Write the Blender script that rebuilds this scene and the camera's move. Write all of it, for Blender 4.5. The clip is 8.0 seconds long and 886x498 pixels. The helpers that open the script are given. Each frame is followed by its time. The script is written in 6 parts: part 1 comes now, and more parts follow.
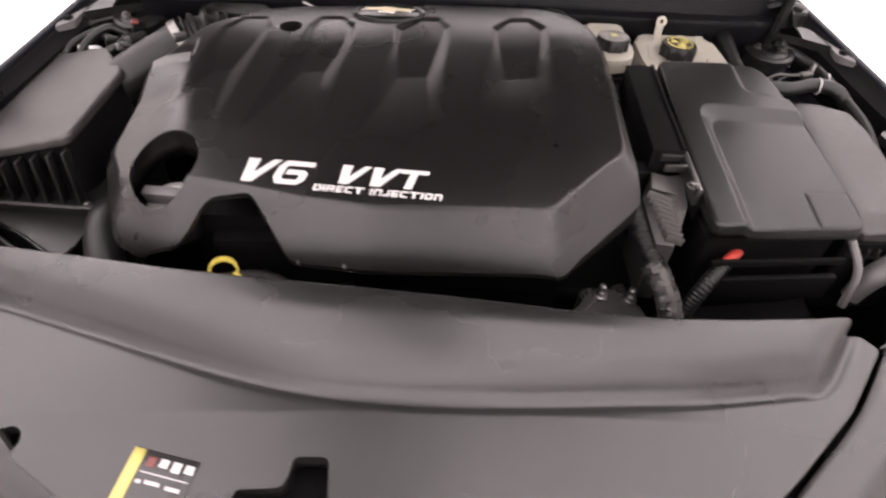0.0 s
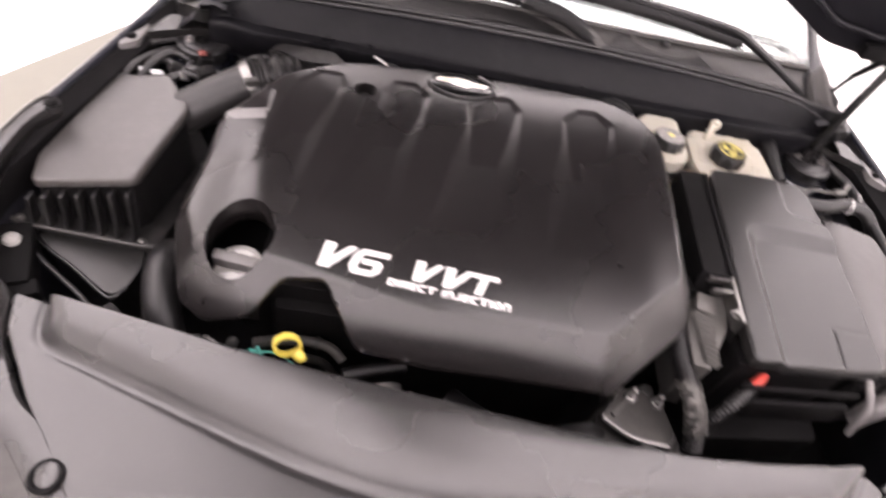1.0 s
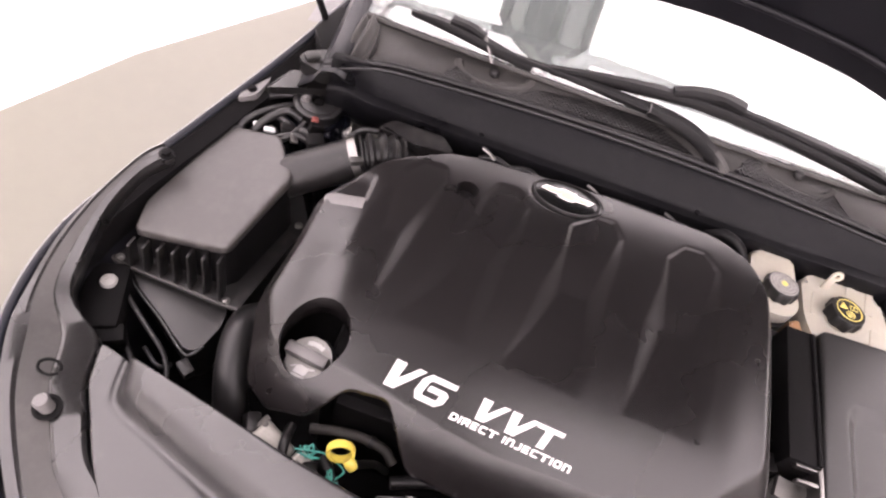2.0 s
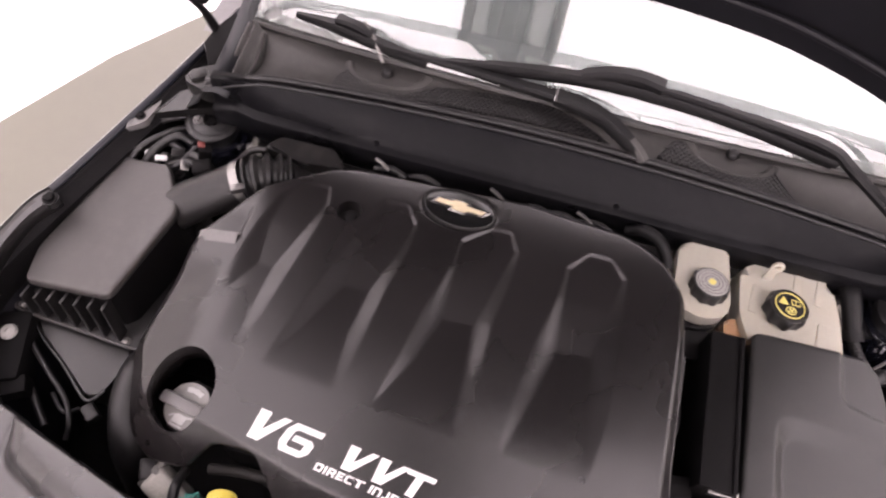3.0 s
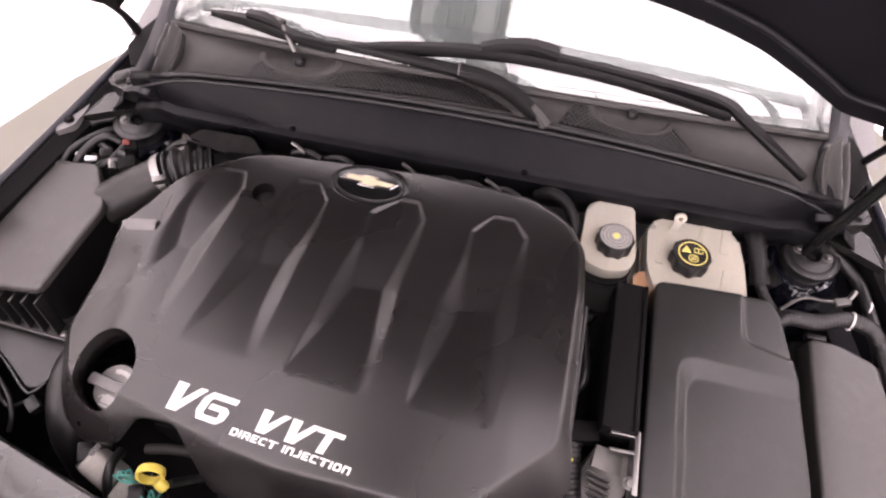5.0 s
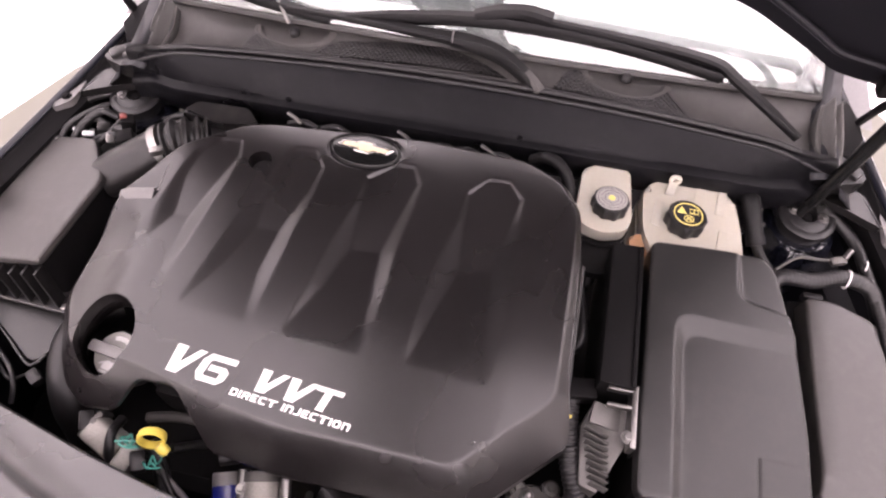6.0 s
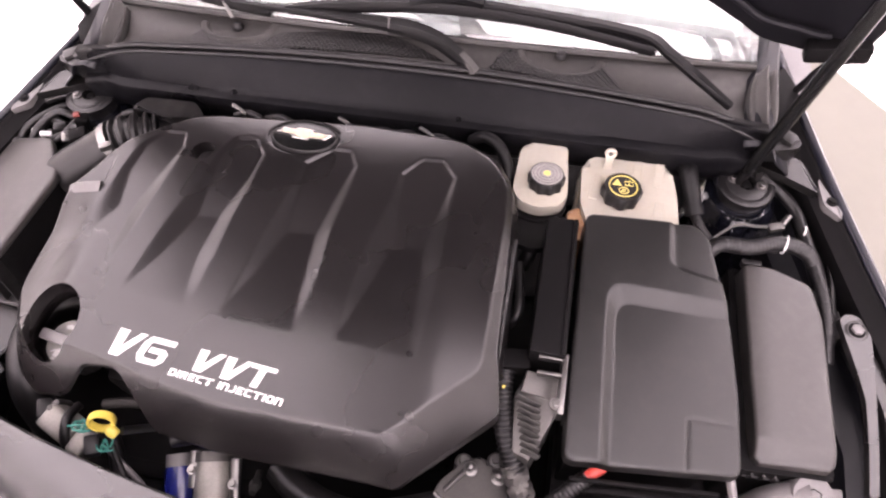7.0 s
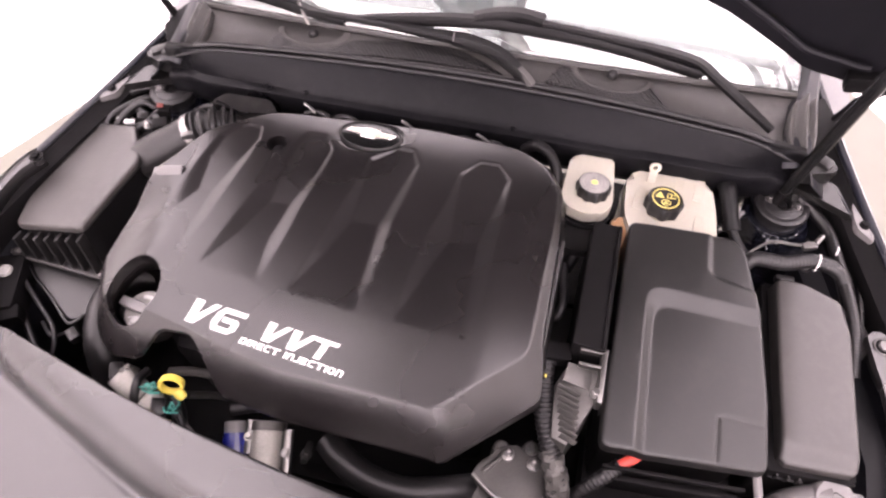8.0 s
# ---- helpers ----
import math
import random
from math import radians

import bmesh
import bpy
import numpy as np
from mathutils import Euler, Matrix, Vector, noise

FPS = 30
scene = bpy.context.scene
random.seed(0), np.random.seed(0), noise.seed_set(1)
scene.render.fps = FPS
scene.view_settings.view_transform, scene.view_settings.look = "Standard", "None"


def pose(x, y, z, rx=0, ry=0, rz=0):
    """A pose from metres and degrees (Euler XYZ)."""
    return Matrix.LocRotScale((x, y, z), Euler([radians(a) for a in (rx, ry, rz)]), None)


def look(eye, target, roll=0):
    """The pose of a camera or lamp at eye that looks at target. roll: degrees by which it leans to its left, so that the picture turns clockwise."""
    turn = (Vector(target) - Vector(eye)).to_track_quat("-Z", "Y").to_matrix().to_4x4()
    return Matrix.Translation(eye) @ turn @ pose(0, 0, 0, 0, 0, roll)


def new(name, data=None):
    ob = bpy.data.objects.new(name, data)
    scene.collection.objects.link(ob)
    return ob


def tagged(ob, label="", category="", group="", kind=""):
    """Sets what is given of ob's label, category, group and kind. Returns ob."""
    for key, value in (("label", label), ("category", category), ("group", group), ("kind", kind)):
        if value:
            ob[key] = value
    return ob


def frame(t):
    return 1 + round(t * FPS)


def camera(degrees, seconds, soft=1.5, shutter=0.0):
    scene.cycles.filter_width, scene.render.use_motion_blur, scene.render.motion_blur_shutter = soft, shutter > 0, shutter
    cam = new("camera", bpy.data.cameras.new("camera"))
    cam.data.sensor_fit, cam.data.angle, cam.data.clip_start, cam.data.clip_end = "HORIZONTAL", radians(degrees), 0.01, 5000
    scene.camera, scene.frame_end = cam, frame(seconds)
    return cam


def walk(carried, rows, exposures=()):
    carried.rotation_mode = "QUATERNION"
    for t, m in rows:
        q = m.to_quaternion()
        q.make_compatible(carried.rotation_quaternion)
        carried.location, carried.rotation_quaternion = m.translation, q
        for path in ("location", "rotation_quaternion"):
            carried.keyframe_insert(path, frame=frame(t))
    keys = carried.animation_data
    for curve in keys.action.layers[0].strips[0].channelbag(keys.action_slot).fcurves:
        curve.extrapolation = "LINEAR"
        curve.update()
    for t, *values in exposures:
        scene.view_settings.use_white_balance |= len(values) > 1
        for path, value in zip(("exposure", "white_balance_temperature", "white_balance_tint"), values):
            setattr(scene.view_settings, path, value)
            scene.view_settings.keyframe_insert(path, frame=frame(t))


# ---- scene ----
cam = camera(68.0, 8.0, 2.2, 0.4)
PATH = [
    (0, (-0.069, -0.018, 1.543), (0.003, 1.333, 0.071), 4.2),
    (0.5, (-0.153, 0.011, 1.603), (-0.062, 1.322, 0.095), 6.0),
    (0.7, (-0.147, 0.020, 1.620), (-0.044, 1.320, 0.104), 7.9),
    (1, (-0.232, 0.101, 1.674), (-0.031, 1.366, 0.138), 16.3),
    (1.2, (-0.281, 0.165, 1.708), (-0.139, 1.393, 0.140), 18.8),
    (1.5, (-0.299, 0.235, 1.747), (-0.282, 1.417, 0.134), 18.8),
    (1.7, (-0.306, 0.243, 1.759), (-0.312, 1.447, 0.162), 20.0),
    (2.8, (-0.092, 0.45, 1.805), (-0.254, 1.457, 0.084), 8.5),
    (3, (-0.058, 0.479, 1.814), (-0.228, 1.469, 0.085), 7.0),
    (3.5, (0.008, 0.504, 1.835), (-0.178, 1.48, 0.099), 4.8),
    (4, (0.077, 0.492, 1.827), (-0.117, 1.475, 0.096), 1.9),
    (4.5, (0.089, 0.468, 1.831), (-0.098, 1.473, 0.112), 2.5),
    (6, (0.114, 0.395, 1.8), (-0.079, 1.406, 0.086), 1.2),
    (6.5, (0.131, 0.377, 1.795), (-0.066, 1.382, 0.077), 0.1),
    (7, (0.24, 0.379, 1.799), (-0.002, 1.384, 0.087), -3.3),
    (7.5, (0.266, 0.362, 1.806), (-0.033, 1.363, 0.1), -5.0),
    (7.7, (0.236, 0.333, 1.808), (-0.054, 1.356, 0.115), -3.4),
    (8, (0.207, 0.295, 1.842), (-0.106, 1.341, 0.166), -2.4),
]
walk(cam, [(t, look(eye, target, roll)) for t, eye, target, roll in PATH], [(0.0, -1.56, 6650, 22), (0.5, -1.15, 6650, 23), (1.5, -0.83, 6650, 26), (3.0, -1.32, 6650, 29), (3.5, -1.43, 6650, 29), (4.5, -1.25, 6650, 30), (6.0, -0.96, 6650, 32), (7.0, -0.82, 6650, 33), (8.0, -0.66, 6650, 33)])

# ---- world and light ----
world = bpy.data.worlds.new("world")
scene.world = world
world.use_nodes = True
world.node_tree.nodes["Background"].inputs[0].default_value = (0.8, 0.9, 1.0, 1)
world.node_tree.nodes["Background"].inputs[1].default_value = 0.05
LAMP = 8.5


# ---- materials ----
def mat(name, color, rough=0.5, metal=0.0, vary=0.12, scale=40.0, bump=0.0, bscale=900.0, coat=0.0, spec=0.5,
        trans=0.0, emit=0.0, rvary=0.08, sss=0.0, speck=0.0):
    m = bpy.data.materials.new(name)
    m.use_nodes = True
    nt = m.node_tree
    n, l = nt.nodes, nt.links
    p = n["Principled BSDF"]
    p.inputs["Metallic"].default_value = metal
    p.inputs["Specular IOR Level"].default_value = spec
    p.inputs["Coat Weight"].default_value = coat
    p.inputs["Coat Roughness"].default_value = 0.04
    p.inputs["Transmission Weight"].default_value = trans
    if sss:
        p.inputs["Subsurface Weight"].default_value = sss
        p.inputs["Subsurface Radius"].default_value = (0.02, 0.016, 0.012)
        p.inputs["Subsurface Scale"].default_value = 0.6
    co = n.new("ShaderNodeTexCoord")
    big = n.new("ShaderNodeTexNoise")
    big.inputs["Scale"].default_value = scale * 0.2
    big.inputs["Detail"].default_value = 4
    fine = n.new("ShaderNodeTexNoise")
    fine.inputs["Scale"].default_value = scale * 6
    fine.inputs["Detail"].default_value = 6
    l.new(co.outputs["Object"], big.inputs["Vector"])
    l.new(co.outputs["Object"], fine.inputs["Vector"])
    add = n.new("ShaderNodeMath")
    add.operation = "MULTIPLY_ADD"
    add.inputs[1].default_value = 0.4
    l.new(fine.outputs["Fac"], add.inputs[0])
    l.new(big.outputs["Fac"], add.inputs[2])
    ramp = n.new("ShaderNodeMapRange")
    ramp.inputs["From Min"].default_value, ramp.inputs["From Max"].default_value = 0.45, 0.95
    ramp.inputs["To Min"].default_value, ramp.inputs["To Max"].default_value = 1 - vary, 1 + vary
    l.new(add.outputs[0], ramp.inputs["Value"])
    mul = n.new("ShaderNodeVectorMath")
    mul.operation = "SCALE"
    mul.inputs[0].default_value = color
    l.new(ramp.outputs[0], mul.inputs["Scale"])
    if speck:
        # settled dust: fine pale specks, thicker in soft patches
        dots, patch_noise = n.new("ShaderNodeTexNoise"), n.new("ShaderNodeTexNoise")
        dots.inputs["Scale"].default_value, dots.inputs["Detail"].default_value = 60.0, 4
        patch_noise.inputs["Scale"].default_value, patch_noise.inputs["Detail"].default_value = 14.0, 5
        l.new(co.outputs["Object"], dots.inputs["Vector"])
        l.new(co.outputs["Object"], patch_noise.inputs["Vector"])
        both = n.new("ShaderNodeMath")
        both.operation = "MULTIPLY"
        l.new(dots.outputs["Fac"], both.inputs[0])
        l.new(patch_noise.outputs["Fac"], both.inputs[1])
        amount = n.new("ShaderNodeMapRange")
        amount.inputs["From Min"].default_value, amount.inputs["From Max"].default_value = 0.24, 0.42
        amount.inputs["To Min"].default_value, amount.inputs["To Max"].default_value = 0.0, speck
        l.new(both.outputs[0], amount.inputs["Value"])
        dust = n.new("ShaderNodeMix")
        dust.data_type = "RGBA"
        l.new(amount.outputs[0], dust.inputs[0])
        l.new(mul.outputs[0], dust.inputs[6])
        dust.inputs[7].default_value = (0.22, 0.205, 0.19, 1)
        l.new(dust.outputs[2], p.inputs["Base Color"])
    else:
        l.new(mul.outputs[0], p.inputs["Base Color"])
    rr = n.new("ShaderNodeMapRange")
    rr.inputs["From Min"].default_value, rr.inputs["From Max"].default_value = 0.3, 0.7
    rr.inputs["To Min"].default_value = max(0.0, rough - rvary)
    rr.inputs["To Max"].default_value = min(1.0, rough + rvary)
    l.new(big.outputs["Fac"], rr.inputs["Value"])
    l.new(rr.outputs[0], p.inputs["Roughness"])
    if bump:
        grain = n.new("ShaderNodeTexNoise")
        grain.inputs["Scale"].default_value = bscale
        grain.inputs["Detail"].default_value = 2
        l.new(co.outputs["Object"], grain.inputs["Vector"])
        b = n.new("ShaderNodeBump")
        b.inputs["Strength"].default_value = bump
        b.inputs["Distance"].default_value = 0.0006
        l.new(grain.outputs["Fac"], b.inputs["Height"])
        l.new(b.outputs[0], p.inputs["Normal"])
    if emit:
        p.inputs["Emission Color"].default_value = (*color, 1)
        p.inputs["Emission Strength"].default_value = emit
    return m


COVER = mat("satin moulded plastic", (0.0064, 0.0054, 0.0055), 0.275, vary=0.2, scale=24, bump=0.05, bscale=1300, rvary=0.03, spec=0.47)
PANEL = mat("grained panel plastic", (0.0115, 0.0107, 0.0107), 0.29, vary=0.15, scale=25, bump=0.12, bscale=1100, spec=0.60)
PLASTIC = mat("black plastic", (0.0075, 0.0070, 0.0070), 0.36, vary=0.25, scale=25, bump=0.12, spec=0.30, speck=0.05)
DUSTY = mat("dusty lid and edge highlight plastic", (0.026, 0.0241, 0.0228), 0.40, vary=0.2, scale=22, bump=0.12, spec=0.44, speck=0.04)
BATT = mat("dusty black plastic", (0.0048, 0.0045, 0.0043), 0.38, vary=0.2, scale=20, bump=0.12, spec=0.42, speck=0.012)
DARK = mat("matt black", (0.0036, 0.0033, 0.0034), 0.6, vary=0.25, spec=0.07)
RUBBER = mat("black rubber", (0.0062, 0.0058, 0.0060), 0.42, vary=0.25, bump=0.1, spec=0.32)
PAINT = mat("dark blue paint", (0.004, 0.0045, 0.008), 0.32, vary=0.1, spec=0.35)
TOWER = mat("glossy uneven paint", (0.005, 0.0055, 0.009), 0.12, vary=0.5, scale=60, bump=1.0, bscale=24, coat=1.0, spec=0.5)
TOWER.node_tree.nodes["Bump"].inputs["Distance"].default_value = 0.014
INNER = mat("primer paint", (0.006, 0.006, 0.0078), 0.36, vary=0.3, coat=0.05, spec=0.26)
HOODIN = mat("hood inner paint", (0.0055, 0.0053, 0.0066), 0.45, vary=0.2, spec=0.14)
BARE = mat("bright cast alloy", (0.24, 0.23, 0.21), 0.52, metal=0.45, vary=0.35, scale=50, bump=0.4, bscale=400)
ALLOY = mat("cast alloy", (0.074, 0.071, 0.067), 0.5, metal=0.7, vary=0.3, scale=60, bump=0.5, bscale=500)
STEEL = mat("zinc steel", (0.19, 0.185, 0.178), 0.38, metal=1.0, vary=0.25)
CHROME = mat("chrome", (0.42, 0.41, 0.40), 0.2, metal=1.0, vary=0.05)
GOLD = mat("brushed gold", (0.60, 0.51, 0.34), 0.36, metal=0.45, vary=0.1)
GLOSSBLACK = mat("gloss black", (0.004, 0.004, 0.004), 0.18, vary=0.05, spec=0.36)
WHITEINK = mat("white print", (0.45, 0.44, 0.43), 0.5, vary=0.06)
YELLOW = mat("yellow plastic", (0.50, 0.40, 0.07), 0.4, vary=0.12)
STICKER = mat("laminated label", (0.026, 0.0245, 0.0245), 0.30, vary=0.15, spec=0.5)
YELLOWINK = mat("yellow print", (0.52, 0.44, 0.12), 0.5, vary=0.1)
TANK = mat("milky plastic", (0.335, 0.316, 0.264), 0.38, vary=0.10, scale=25, sss=0.35)
COOLANT = mat("orange tinted plastic", (0.46, 0.27, 0.15), 0.35, vary=0.2, sss=0.3)
RED = mat("red insulation", (0.50, 0.06, 0.045), 0.45, vary=0.15)
GREEN = mat("green insulation", (0.035, 0.22, 0.18), 0.5, vary=0.2)
BLUE = mat("blue anodised", (0.005, 0.008, 0.085), 0.2, metal=0.0, vary=0.2)
BROWN = mat("faded red plastic", (0.13, 0.030, 0.024), 0.5, vary=0.3)
PALE = mat("pale grey paint", (0.45, 0.46, 0.46), 0.5, vary=0.1)
FELT = mat("black shelf plastic", (0.0036, 0.0035, 0.0042), 0.34, vary=0.35, scale=18, bump=0.08, spec=0.09, speck=0.012)
GREYPL = mat("grey plastic", (0.085, 0.08, 0.079), 0.5, vary=0.2)
BOOT = mat("weathered grey rubber", (0.048, 0.046, 0.044), 0.6, vary=0.25, scale=40, bump=0.2, spec=0.3)
HOSE = mat("dusty rubber", (0.028, 0.026, 0.024), 0.55, vary=0.3, scale=40, bump=0.2, spec=0.25)
PALEGREY = mat("worn grey metal", (0.22, 0.212, 0.200), 0.45, vary=0.2)
COWL = mat("cowl plastic", (0.028, 0.0265, 0.025), 0.5, vary=0.25, scale=22, bump=0.12, spec=0.30, speck=0.05)
TAN = mat("tan floor coating", (0.098, 0.094, 0.073), 0.42, vary=0.08, scale=3, bump=0.15, bscale=200)
WHITE = mat("white wall paint", (0.84, 0.83, 0.81), 0.6, vary=0.03, scale=3)
FLOORW = mat("white floor coating", (0.80, 0.79, 0.77), 0.35, vary=0.04, scale=3)
LIGHT = mat("light diffuser", (1.0, 0.98, 0.97), 0.5, vary=0.0, emit=LAMP)


def glass_mat():
    """Thin clear glass: straight through, with a mirror share that grows towards grazing."""
    m = bpy.data.materials.new("windscreen glass")
    m.use_nodes = True
    n, l = m.node_tree.nodes, m.node_tree.links
    n.remove(n["Principled BSDF"])
    clear, gloss, mix = n.new("ShaderNodeBsdfTransparent"), n.new("ShaderNodeBsdfGlossy"), n.new("ShaderNodeMixShader")
    clear.inputs["Color"].default_value = (0.86, 0.90, 0.89, 1)
    gloss.inputs["Roughness"].default_value = 0.025
    facing, power, share = n.new("ShaderNodeLayerWeight"), n.new("ShaderNodeMath"), n.new("ShaderNodeMapRange")
    power.operation = "POWER"
    power.inputs[1].default_value = 4.0
    share.inputs["To Min"].default_value, share.inputs["To Max"].default_value = 0.135, 1.0
    l.new(facing.outputs["Facing"], power.inputs[0])
    l.new(power.outputs[0], share.inputs["Value"])
    l.new(share.outputs[0], mix.inputs["Fac"])
    l.new(clear.outputs[0], mix.inputs[1])
    l.new(gloss.outputs[0], mix.inputs[2])
    l.new(mix.outputs[0], n["Material Output"].inputs["Surface"])
    return m


GLASS = glass_mat()
# glow of the panels added on the front wall as fill
SOFT = mat("fill panel diffuser", (1.0, 0.98, 0.97), 0.5, vary=0.0, emit=6.0)
WIPER = mat("matt wiper plastic", (0.0040, 0.0038, 0.0040), 0.45, vary=0.25, bump=0.1, spec=0.16)
CABIN = mat("cabin trim", (0.14, 0.135, 0.135), 0.7, vary=0.2)
BEAM = mat("dark beam paint", (0.02, 0.025, 0.025), 0.5, vary=0.2)


# ---- mesh helpers ----
def thing(name, label, category, at=(0, 0, 0), group="", kind=""):
    ob = new(name)
    ob.location = at
    ob.empty_display_size = 0.02
    return tagged(ob, label, category, group, kind)


def part(name, bm, material, parent=None, label="", smooth=40):
    bmesh.ops.recalc_face_normals(bm, faces=bm.faces)
    me = bpy.data.meshes.new(name)
    bm.to_mesh(me)
    bm.free()
    for m in material if isinstance(material, (list, tuple)) else [material]:
        me.materials.append(m)
    ob = new(name, me)
    if smooth:
        for f in me.polygons:
            f.use_smooth = True
        me.set_sharp_from_angle(angle=radians(smooth))
    if parent is not None:
        bpy.context.view_layer.update()
        ob.parent = parent
        ob.matrix_parent_inverse = parent.matrix_world.inverted()
    if label:
        ob["label"] = label
    return ob


def single(name, bm, material, label, category, kind="", group="", smooth=40):
    return tagged(part(name, bm, material, None, "", smooth), label, category, group, kind)


def box(bm, c, s, bevel=0.004, rot=(0, 0, 0), seg=2, taper=0.0):
    r = bmesh.ops.create_cube(bm, size=1.0)
    vs = r["verts"]
    for v in vs:
        k = 1 - taper if v.co.z > 0 else 1.0
        v.co = Vector((v.co.x * s[0] * k, v.co.y * s[1] * k, v.co.z * s[2]))
    if bevel:
        es = list({e for v in vs for e in v.link_edges})
        r2 = bmesh.ops.bevel(bm, geom=es, offset=bevel, segments=seg, affect="EDGES", profile=0.6)
        vs = list({v for f in r2["faces"] for v in f.verts} | {v for v in vs if v.is_valid})
    m = Matrix.Translation(c) @ Euler([radians(a) for a in rot]).to_matrix().to_4x4()
    bmesh.ops.transform(bm, matrix=m, verts=vs)
    return bm


def nb():
    return bmesh.new()


def prism(bm, outline, z0, z1, bevel=0.004, seg=2, tilt=None, inset=0.0):
    """A block on a plan outline; tilt(x, y) adds to the height of both ends; inset draws the top in."""
    f = tilt or (lambda x, y: 0.0)
    cx = sum(p[0] for p in outline) / len(outline)
    cy = sum(p[1] for p in outline) / len(outline)
    lo = [bm.verts.new((x, y, z0 + f(x, y))) for x, y in outline]
    hi = []
    for x, y in outline:
        d = Vector((cx - x, cy - y))
        d = d.normalized() * inset if inset else Vector((0, 0))
        hi.append(bm.verts.new((x + d.x, y + d.y, z1 + f(x, y))))
    n = len(outline)
    top = bm.faces.new(hi)
    bm.faces.new(lo[::-1])
    for i in range(n):
        bm.faces.new((lo[i], lo[(i + 1) % n], hi[(i + 1) % n], hi[i]))
    if bevel:
        es = list(top.edges) + [e for v in hi for e in v.link_edges if e not in top.edges]
        bmesh.ops.bevel(bm, geom=list(set(es)), offset=bevel, segments=seg, affect="EDGES", profile=0.6)
    return bm


def spline(pts, n=8):
    """A smooth line through the points."""
    p = [Vector(q) for q in pts]
    p = [p[0] * 2 - p[1]] + p + [p[-1] * 2 - p[-2]]
    out = []
    for i in range(1, len(p) - 2):
        for k in range(n):
            t = k / n
            out.append(0.5 * (2 * p[i] + (p[i + 1] - p[i - 1]) * t + (2 * p[i - 1] - 5 * p[i] + 4 * p[i + 1] - p[i + 2]) * t * t
                              + (3 * p[i] - p[i - 1] - 3 * p[i + 1] + p[i + 2]) * t ** 3))
    out.append(p[-2])
    return out


def tube(bm, pts, radius, seg=12, n=8, rib=0.0, pitch=0.01, flat=1.0, ends=True):
    """A round hose along the points; rib: the depth of its corrugations."""
    line = spline(pts, n) if n else [Vector(q) for q in pts]
    if rib:
        total, fine = [0.0], []
        for a, b in zip(line, line[1:]):
            total.append(total[-1] + (b - a).length)
        count = int(total[-1] / (pitch / 4))
        for k in range(count + 1):
            d = total[-1] * k / count
            i = max(j for j in range(len(total)) if total[j] <= d + 1e-9)
            i = min(i, len(line) - 2)
            fine.append(line[i].lerp(line[i + 1], (d - total[i]) / max(1e-6, total[i + 1] - total[i])))
        line = fine
    rings, up = [], Vector((0.13, 0.21, 0.97))
    for i, c in enumerate(line):
        t = (line[min(i + 1, len(line) - 1)] - line[max(i - 1, 0)]).normalized()
        a = t.cross(up)
        a = a.normalized() if a.length > 1e-4 else Vector((1, 0, 0))
        b = t.cross(a)
        r = radius(i / (len(line) - 1)) if callable(radius) else radius
        if rib and i % 4 in (2, 3):
            r -= rib
        rings.append([bm.verts.new(c + a * r * math.cos(k * math.tau / seg) + b * r * flat * math.sin(k * math.tau / seg)) for k in range(seg)])
    for p, q in zip(rings, rings[1:]):
        for k in range(seg):
            bm.faces.new((p[k], p[(k + 1) % seg], q[(k + 1) % seg], q[k]))
    if ends:
        bm.faces.new(rings[0][::-1])
        bm.faces.new(rings[-1])
    return bm


def lathe(bm, profile, m=None, seg=32, wave=None):
    """A turned body: profile of (radius, height) from the bottom up, at the pose m."""
    m = m or Matrix()
    rings = []
    for r, h in profile:
        row = []
        for k in range(seg):
            a = k * math.tau / seg
            q = r * (1 + (wave(a, h) if wave else 0.0))
            row.append(bm.verts.new(m @ Vector((q * math.cos(a), q * math.sin(a), h))))
        rings.append(row)
    for p, q in zip(rings, rings[1:]):
        for k in range(seg):
            bm.faces.new((p[k], p[(k + 1) % seg], q[(k + 1) % seg], q[k]))
    if profile[0][0] > 1e-5:
        bm.faces.new(rings[0][::-1])
    if profile[-1][0] > 1e-5:
        bm.faces.new(rings[-1])
    return bm


def loft(bm, rows):
    vs = [[bm.verts.new(p) for p in row] for row in rows]
    for a, b in zip(vs, vs[1:]):
        for k in range(len(a) - 1):
            bm.faces.new((a[k], a[k + 1], b[k + 1], b[k]))
    return vs


def thick(ob, t, offset=-1.0):
    md = ob.modifiers.new("thickness", "SOLIDIFY")
    up = sum(p.normal.z * p.area for p in ob.data.polygons)
    md.thickness, md.offset = t, offset if up >= 0 else -offset
    return ob


def rounded(outline, radius, n=6):
    """The outline with its corners rounded."""
    out, k = [], len(outline)
    for i in range(k):
        p, a, b = Vector(outline[i]), Vector(outline[i - 1]), Vector(outline[(i + 1) % k])
        d = min(radius, (a - p).length * 0.45, (b - p).length * 0.45)
        u, v = p + (a - p).normalized() * d, p + (b - p).normalized() * d
        for j in range(n + 1):
            t = j / n
            out.append(tuple(u * (1 - t) ** 2 + p * 2 * t * (1 - t) + v * t * t))
    return out


